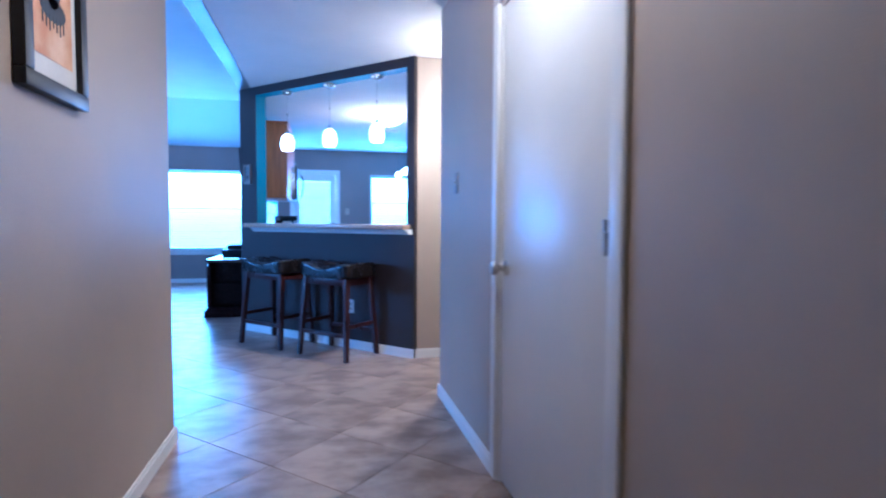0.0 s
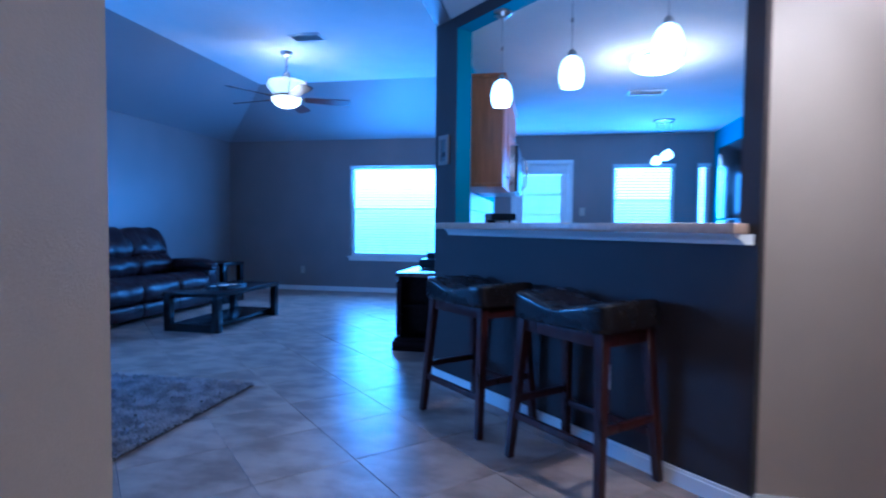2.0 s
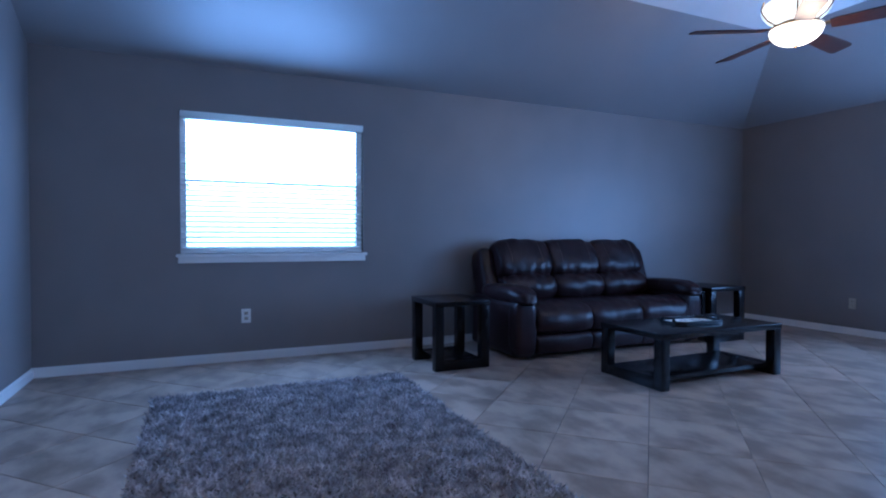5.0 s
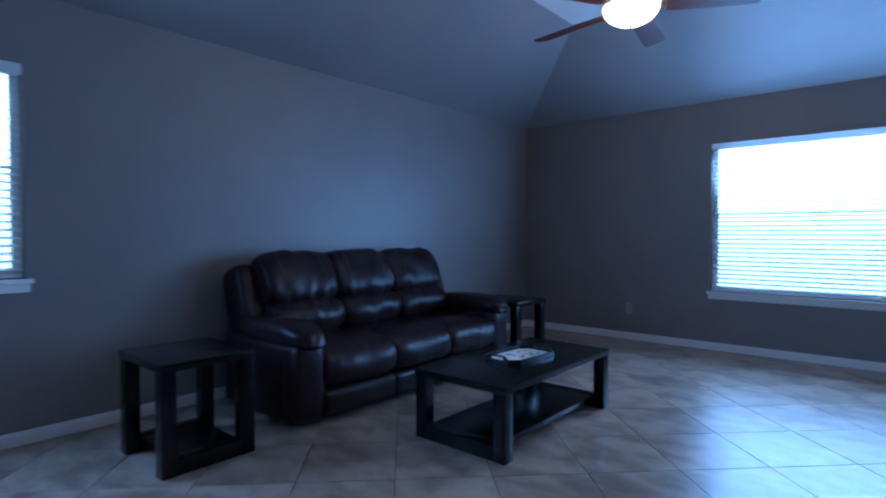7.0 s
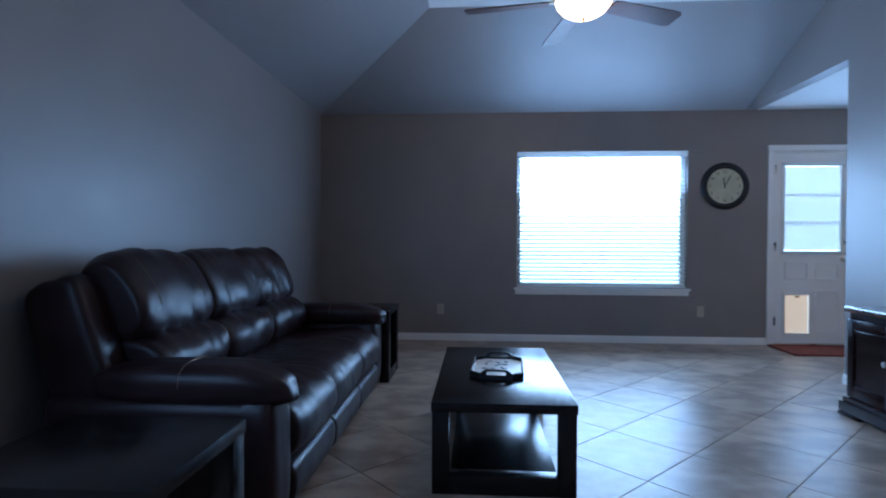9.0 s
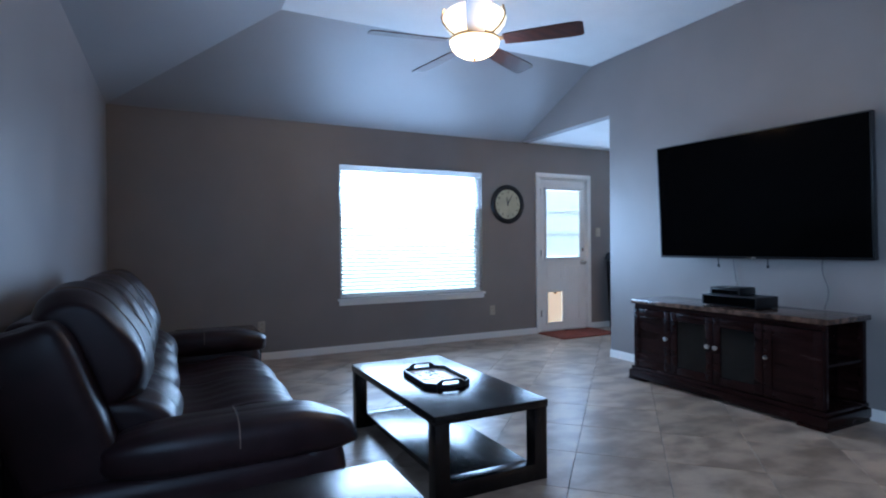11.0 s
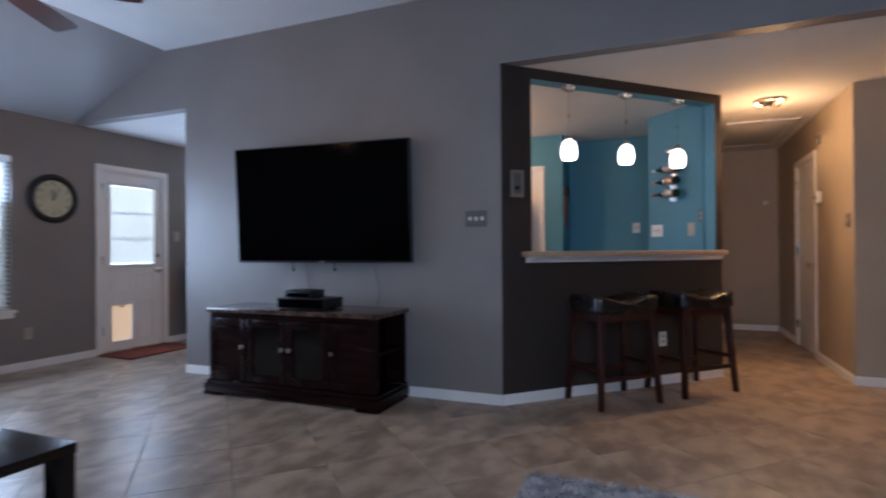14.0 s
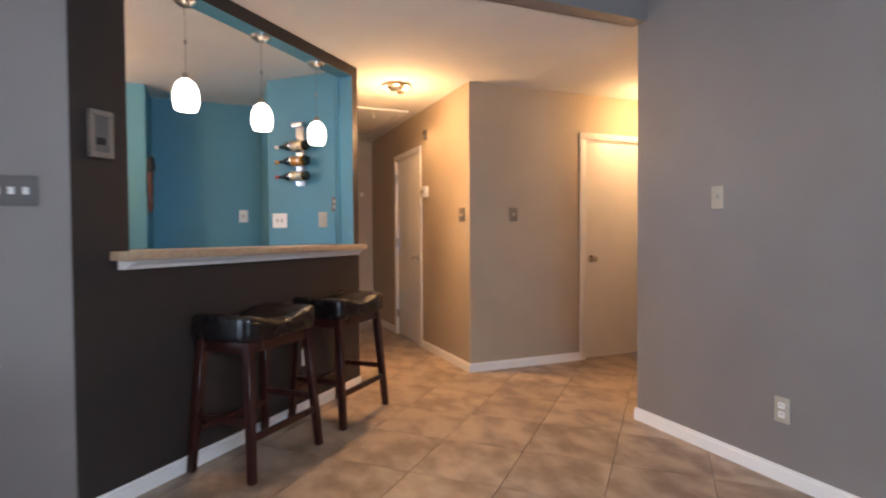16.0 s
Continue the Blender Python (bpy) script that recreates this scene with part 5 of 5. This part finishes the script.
for c, s in (((0.0, 0.02), (0.048, 0.075)), ((0.0, -0.055), (0.075, 0.035)), ((0.0, 0.11), (0.026, 0.035))):
    vs = [bm.verts.new((c[0] + s[0] * math.cos(t * 0.349), -0.0165, c[1] + s[1] * math.sin(t * 0.349))) for t in range(18)]
    bm.faces.new(vs)
for i in range(7):
    x = -0.06 + 0.02 * i
    box(bm, x - 0.003, x + 0.003, -0.0168, -0.0160, -0.105 - 0.006 * (i % 3), -0.075)
part("dark_shape", bm, INK, pc, "dark dripping shape", smooth=0)

# ---- doormat, tall bin ----
mt = thing("doormat", "rust-red doormat in front of the back door", "mat", (0.20, 11.13, 0))
part("mat_body", B(-0.44, 0.44, -0.25, 0.25, 0.0006, 0.014, bev=0.004), MAT, mt)
bm = bmesh.new()
for q in ((-0.44, 0.44, -0.25, -0.215), (-0.44, 0.44, 0.215, 0.25), (-0.44, -0.405, -0.2145, 0.2145), (0.405, 0.44, -0.2145, 0.2145)):
    box(bm, *q, 0.0142, 0.018)
part("border", bm, MAT, mt, smooth=0)
tb = thing("tall_bin", "tall black plastic bin beside the back door", "bin", (1.02, 11.16, 0))
bm = bmesh.new()
vs = box(bm, -0.16, 0.16, -0.18, 0.18, 0.001, 0.93)
for v in vs:
    k = 0.82 + 0.18 * v.co.z / 0.93
    v.co.x, v.co.y = v.co.x * k, v.co.y * k
bmesh.ops.bevel(bm, geom=bm.edges[:], offset=0.02, segments=3, affect="EDGES")
part("body", bm, BLACK, tb)
bm = bmesh.new()
vs = box(bm, -0.172, 0.172, -0.192, 0.192, 0.931, 1.03)
for v in vs:
    if v.co.z > 1.0:
        v.co.x, v.co.y = v.co.x * 0.86, v.co.y * 0.86
bmesh.ops.bevel(bm, geom=bm.edges[:], offset=0.012, segments=2, affect="EDGES")
part("lid", bm, BLACK, tb)
part("pedal", B(-0.06, 0.06, -0.215, -0.16, 0.012, 0.028, bev=0.004), NICKEL, tb)

# ---- kitchen: cabinets, microwave, backsplash, refrigerator ----
KX = XT + 0.12


def cabinet(name, label, y0, y1, z0, z1, depth, doors, mat=ORANGEWOOD):
    c = thing(name, label, "cabinet", (KX + 0.001, 0, 0), group="wall cabinets in the kitchen")
    part("body", B(0, depth - 0.02, y0, y1, z0, z1, bev=0.002), mat, c)
    dw = (y1 - y0) / doors
    for i in range(doors):
        a0, a1 = y0 + dw * i + 0.003, y0 + dw * (i + 1) - 0.003
        dr = part("door", B(depth - 0.0198, depth, a0, a1, z0 + 0.004, z1 - 0.004, bev=0.003), mat, c)
        part("raised_panel", B(depth + 0.0002, depth + 0.007, a0 + 0.06, a1 - 0.06, z0 + 0.07, z1 - 0.07, bev=0.005), mat, dr)
        bm = bmesh.new()
        turned(bm, [(0, 0), (0.006, 0), (0.006, 0.012), (0.015, 0.02), (0, 0.028)], 12, (depth, a1 - 0.03, z0 + 0.07), pose(0, 0, 0, 0, 90))
        part("knob", bm, NICKEL, dr)
    part("light_rail", B(-0.0, depth + 0.004, y0 - 0.004, y1, z0 - 0.028, z0 - 0.0005, bev=0.004), mat, c)
    part("crown", B(0, depth + 0.02, y0 - 0.018, y1, z1 + 0.0005, z1 + 0.03, bev=0.006), mat, c)


cabinet("wall_cabinet", "honey-brown wooden kitchen wall cabinet", 7.22, 7.99, 1.40, 2.18, 0.315, 2)
cabinet("wall_cabinet", "short honey-brown wooden cabinet over the microwave", 7.995, 8.755, 1.83, 2.18, 0.315, 2)
mw = thing("microwave", "black and steel microwave under the wall cabinet", "microwave", (KX + 0.001, 8.375, 1.38))
part("body", B(0, 0.36, -0.378, 0.378, 0, 0.415, bev=0.004), STEEL, mw)
part("door", B(0.3603, 0.385, -0.376, 0.20, 0.006, 0.409, bev=0.004), BLACK, mw)
part("control_panel", B(0.3603, 0.383, 0.204, 0.376, 0.006, 0.409, bev=0.004), SCREEN, mw)
bm = bmesh.new()
pts = [(0.386, 0.165, 0.05), (0.430, 0.165, 0.09), (0.445, 0.165, 0.21), (0.430, 0.165, 0.33), (0.386, 0.165, 0.37)]
for p, q in zip(pts, pts[1:]):
    rod(bm, p, q, 0.010, n=10)
part("handle", bm, NICKEL, mw, "curved nickel handle")
bs = thing("backsplash", "white tiled backsplash under the wall cabinets", "tiles", (KX, 0, 0), kind="structure")
tl = mesh("tile", B(0.0006, 0.008, -0.0735, 0.0735, -0.0735, 0.0735, bev=0.002, seg=1), PLASTIC)
for i in range(16):
    for j in range(3):
        t = new("tile", tl)
        t.parent, t.location = bs, (0, 7.30 + 0.15 * i, 0.99 + 0.15 * j)
bc = thing("base_cabinet", "honey-brown wooden kitchen base cabinet", "cabinet", (KX + 0.001, 0, 0))
part("body", B(0, 0.56, 7.24, 9.70, 0.10, 0.87), ORANGEWOOD, bc, smooth=0)
part("toe_kick", B(0, 0.50, 7.26, 9.68, 0.001, 0.0995), BLACK, bc, smooth=0)
for i in range(5):
    dr = part("door", B(0.5602, 0.58, 7.25 + 0.49 * i, 7.73 + 0.49 * i, 0.12, 0.85, bev=0.004), ORANGEWOOD, bc)
    part("raised_panel", B(0.5802, 0.586, 7.31 + 0.49 * i, 7.67 + 0.49 * i, 0.18, 0.79, bev=0.004), ORANGEWOOD, dr)
solid("kitchen_worktop", B(KX + 0.009, KX + 0.63, 7.20, 9.72, 0.871, 0.908, bev=0.006), LAMINATE, "tan laminate kitchen worktop", "worktop")
kb = thing("coffee_maker", "black coffee maker with white jug on the worktop", "appliance", (KX + 0.28, 7.52, 0.909), 20)
part("body", B(-0.10, 0.10, 0.02, 0.13, 0, 0.27, bev=0.012), BLACK, kb)
part("hot_plate", B(-0.10, 0.10, -0.12, 0.0195, 0, 0.03, bev=0.008), BLACK, kb)
part("brew_head", B(-0.10, 0.10, -0.11, 0.0195, 0.215, 0.27, bev=0.012), BLACK, kb)
bm = bmesh.new()
turned(bm, [(0, 0.031), (0.06, 0.031), (0.075, 0.08), (0.07, 0.15), (0.05, 0.20), (0.052, 0.21), (0, 0.21)], 20, (0, -0.05, 0))
part("jug", bm, PLASTIC, kb, "white jug")

fr = thing("refrigerator", "tall black refrigerator in the kitchen", "refrigerator", (2.14, 7.80, 0))
part("body", B(-0.30, 0.47, -0.45, 0.45, 0.03, 1.78, bev=0.010), BLACK, fr)
part("freezer_door", B(-0.375, -0.302, -0.448, 0.448, 1.16, 1.775, bev=0.014), SCREEN, fr)
part("fridge_door", B(-0.375, -0.302, -0.448, 0.448, 0.06, 1.15, bev=0.014), SCREEN, fr)
for z0, z1 in ((1.20, 1.60), (0.62, 1.11)):
    bm = bmesh.new()
    rod(bm, (-0.42, -0.38, z0), (-0.42, -0.38, z1), 0.012, n=10)
    rod(bm, (-0.42, -0.38, z0 + 0.02), (-0.37, -0.38, z0 + 0.02), 0.008, n=8)
    rod(bm, (-0.42, -0.38, z1 - 0.02), (-0.37, -0.38, z1 - 0.02), 0.008, n=8)
    part("handle", bm, BLACK, fr)
part("kick_grille", B(-0.30, 0.45, -0.44, 0.44, 0.001, 0.0295), BLACK, fr, smooth=0)

# wine rack with three bottles on the teal return wall
wr = thing("wine_rack", "silver metal wall wine rack on the teal wall", "rack")
wr.matrix_basis = RETURN
bm = bmesh.new()
box(bm, -0.41, -0.33, -0.012, -0.001, 1.56, 2.07, bev=0.003)
part("back_strip", bm, STEEL, wr)
bm = bmesh.new()
box(bm, -0.425, -0.315, -0.05, -0.0125, 2.03, 2.065, bev=0.006)
part("top_scroll", bm, STEEL, wr)
for z in (1.875, 1.755, 1.635):
    for s in (-0.405, -0.335):
        bm = bmesh.new()
        bmesh.ops.create_circle(bm, segments=20, radius=0.047)
        vs = bm.verts[:]
        ring = bmesh.ops.extrude_edge_only(bm, edges=bm.edges[:])
        up = [e for e in ring["geom"] if isinstance(e, bmesh.types.BMVert)]
        bmesh.ops.translate(bm, vec=(0, 0, 0.016), verts=up)
        bmesh.ops.solidify(bm, geom=bm.faces[:], thickness=0.003)
        bmesh.ops.transform(bm, matrix=pose(s, -0.062, z, 0, 90, 0), verts=bm.verts)
        part("bottle_ring", bm, STEEL, wr)
for z, lab, foil, words in ((1.875, LABEL, PLASTIC, "dark wine bottle with white label and pale foil in the rack"),
                            (1.755, GOLDLABEL, GOLDLABEL, "dark wine bottle with orange label and foil in the rack"),
                            (1.635, LABEL, REDFOIL, "dark wine bottle with cream label and red foil in the rack")):
    wb = thing("wine_bottle", words, "bottle", group="bottles in the wine rack")
    wb.matrix_basis = RETURN @ pose(-0.26, -0.062, z, 0, -90, 0)
    bm = bmesh.new()
    turned(bm, [(0, 0), (0.034, 0), (0.037, 0.006), (0.037, 0.175), (0.030, 0.205), (0.015, 0.235), (0.0135, 0.295), (0.015, 0.297), (0.015, 0.308), (0, 0.308)], 22)
    part("glass", bm, BOTTLE, wb, smooth=50)
    bm = bmesh.new()
    turned(bm, [(0.0374, 0.04), (0.0374, 0.135)], 22)
    part("label", bm, lab, wb)
    bm = bmesh.new()
    turned(bm, [(0.0140, 0.250), (0.0143, 0.293), (0.0157, 0.296), (0.0157, 0.309), (0, 0.3092)], 18)
    part("foil_cap", bm, foil, wb)

pd = thing("pantry_casing", "white painted pantry door casing on the teal wall", "trim", (2.15, 7.19, 0), kind="structure")
part("jamb_casing", B(-0.018, -0.0006, -0.11, -0.048, 0.0, 2.03, bev=0.005), WHITE, pd)
part("head_casing", B(-0.018, -0.0006, -0.11, 0.11, 2.0305, 2.092, bev=0.005), WHITE, pd)
part("door_leaf", B(-0.008, -0.0006, -0.0475, 0.11, 0.012, 2.03), DOORWHITE, pd, smooth=0)

cv = thing("wall_carving", "tall narrow red-brown carved wooden wall ornament", "ornament", (2.20, 6.87, 1.60))
bm = bmesh.new()
turned(bm, [(0, -0.24), (0.016, -0.235), (0.030, -0.19), (0.026, -0.10), (0.036, -0.04), (0.030, 0.03), (0.038, 0.08), (0.024, 0.12), (0, 0.125)], 14, (0, -0.030, 0))
bmesh.ops.scale(bm, vec=(1.15, 0.75, 1), verts=bm.verts)
part("figure_body", bm, REDWOOD, cv)
bm = bmesh.new()
turned(bm, [(0, 0.1255), (0.030, 0.1255), (0.036, 0.17), (0.028, 0.23), (0.010, 0.25), (0, 0.252)], 14, (0, -0.030, 0))
part("dark_crest", bm, BLACK, cv, "black carved crest")

# ---- floor tiles laid diagonally ----
fl = bpy.data.objects["floor"]
P, G = 0.457, 0.0015
U0, V0 = 3.046 % P, 7.895 % P


def tile_mesh(poly):
    bm = bmesh.new()
    c = Vector((sum(p[0] for p in poly) / len(poly), sum(p[1] for p in poly) / len(poly)))
    rings = []
    for k, z in ((0.0, -0.0058), (0.0, -0.0012), (0.0016, 0.0)):
        rings.append([bm.verts.new((*(Vector(p) + (c - Vector(p)).normalized() * k), z)) for p in poly])
    for a, b in zip(rings, rings[1:]):
        for i in range(len(poly)):
            j = (i + 1) % len(poly)
            bm.faces.new((a[i], a[j], b[j], b[i]))
    bm.faces.new(rings[-1])
    return mesh("tile", bm, TILE)


def clip(poly, axis, limit, keep_less):
    out = []
    for i, p in enumerate(poly):
        q = poly[(i + 1) % len(poly)]
        a, b = p[axis] - limit, q[axis] - limit
        if keep_less:
            a, b = -a, -b
        if a >= 0:
            out.append(p)
        if a * b < 0:
            t = a / (a - b)
            out.append((p[0] + t * (q[0] - p[0]), p[1] + t * (q[1] - p[1])))
    return out


def inside(x, y, e=0.30):
    living = XL - e < x < XT + e and YN - e < y < YF + e
    hall = -0.41 - e < x < 1.10 + e and -0.5 - e < y and x + y < 6.41 + e
    corridor = 0.8 < x < 4.2 + e and 4.37 - e < y < 5.35 + e
    breakfast = XT - e < x < 2.62 + e and 8.9 < y < YF + e
    return living or hall or corridor or breakfast


r2 = math.sqrt(0.5)
full = [(0, -P * r2 + G * 1.4), (P * r2 - G * 1.4, 0), (0, P * r2 - G * 1.4), (-P * r2 + G * 1.4, 0)]
shared = tile_mesh(full)
rest = []
for i in range(-12, 40):
    for j in range(-14, 46):
        u, v = U0 + (i + 0.5) * P, V0 + (j + 0.5) * P
        x, y = (u - v) * r2, (u + v) * r2
        if not (XL - 0.4 < x < 4.6 and -0.9 < y < YF + 0.4):
            continue
        near = inside(x, y)
        if not near and not (XT < x < 2.9 and 5.3 < y < 9.3):
            continue
        poly = [(x + p[0], y + p[1]) for p in full]
        whole = True
        xs, ys = [p[0] for p in poly], [p[1] for p in poly]
        cuts = []
        if max(xs) < -0.42:
            cuts.append((1, YN - 0.10, False))
        if max(ys) < YN + 0.02:
            cuts += [(0, -0.48, False), (0, 1.20, True)]
        if min(xs) > 1.12 and y < 6.5:
            cuts += [(1, 4.28, False), (1, 5.45, True)]
        for axis, lim, less in (*cuts, (0, XL - 0.02, False), (0, 4.22, True), (1, -0.52, False), (1, YF + 0.02, True)):
            q = clip(poly, axis, lim, less)
            whole = whole and len(q) == len(poly) and all(a == b for a, b in zip(q, poly))
            poly = q
            if len(poly) < 3:
                break
        if len(poly) < 3:
            continue
        if not near:
            rest.append(poly)
            continue
        me = shared if whole else tile_mesh([(p[0] - x, p[1] - y) for p in poly])
        t = new("tile", me)
        t.location, t.parent = (x, y, 0), fl
bm = bmesh.new()
for poly in rest:
    bm.faces.new([bm.verts.new((p[0], p[1], -0.001)) for p in poly])
t = part("kitchen_tiles", bm, TILE, fl, "beige stone tiles in the kitchen", smooth=0)
t["kind"] = "stuff"
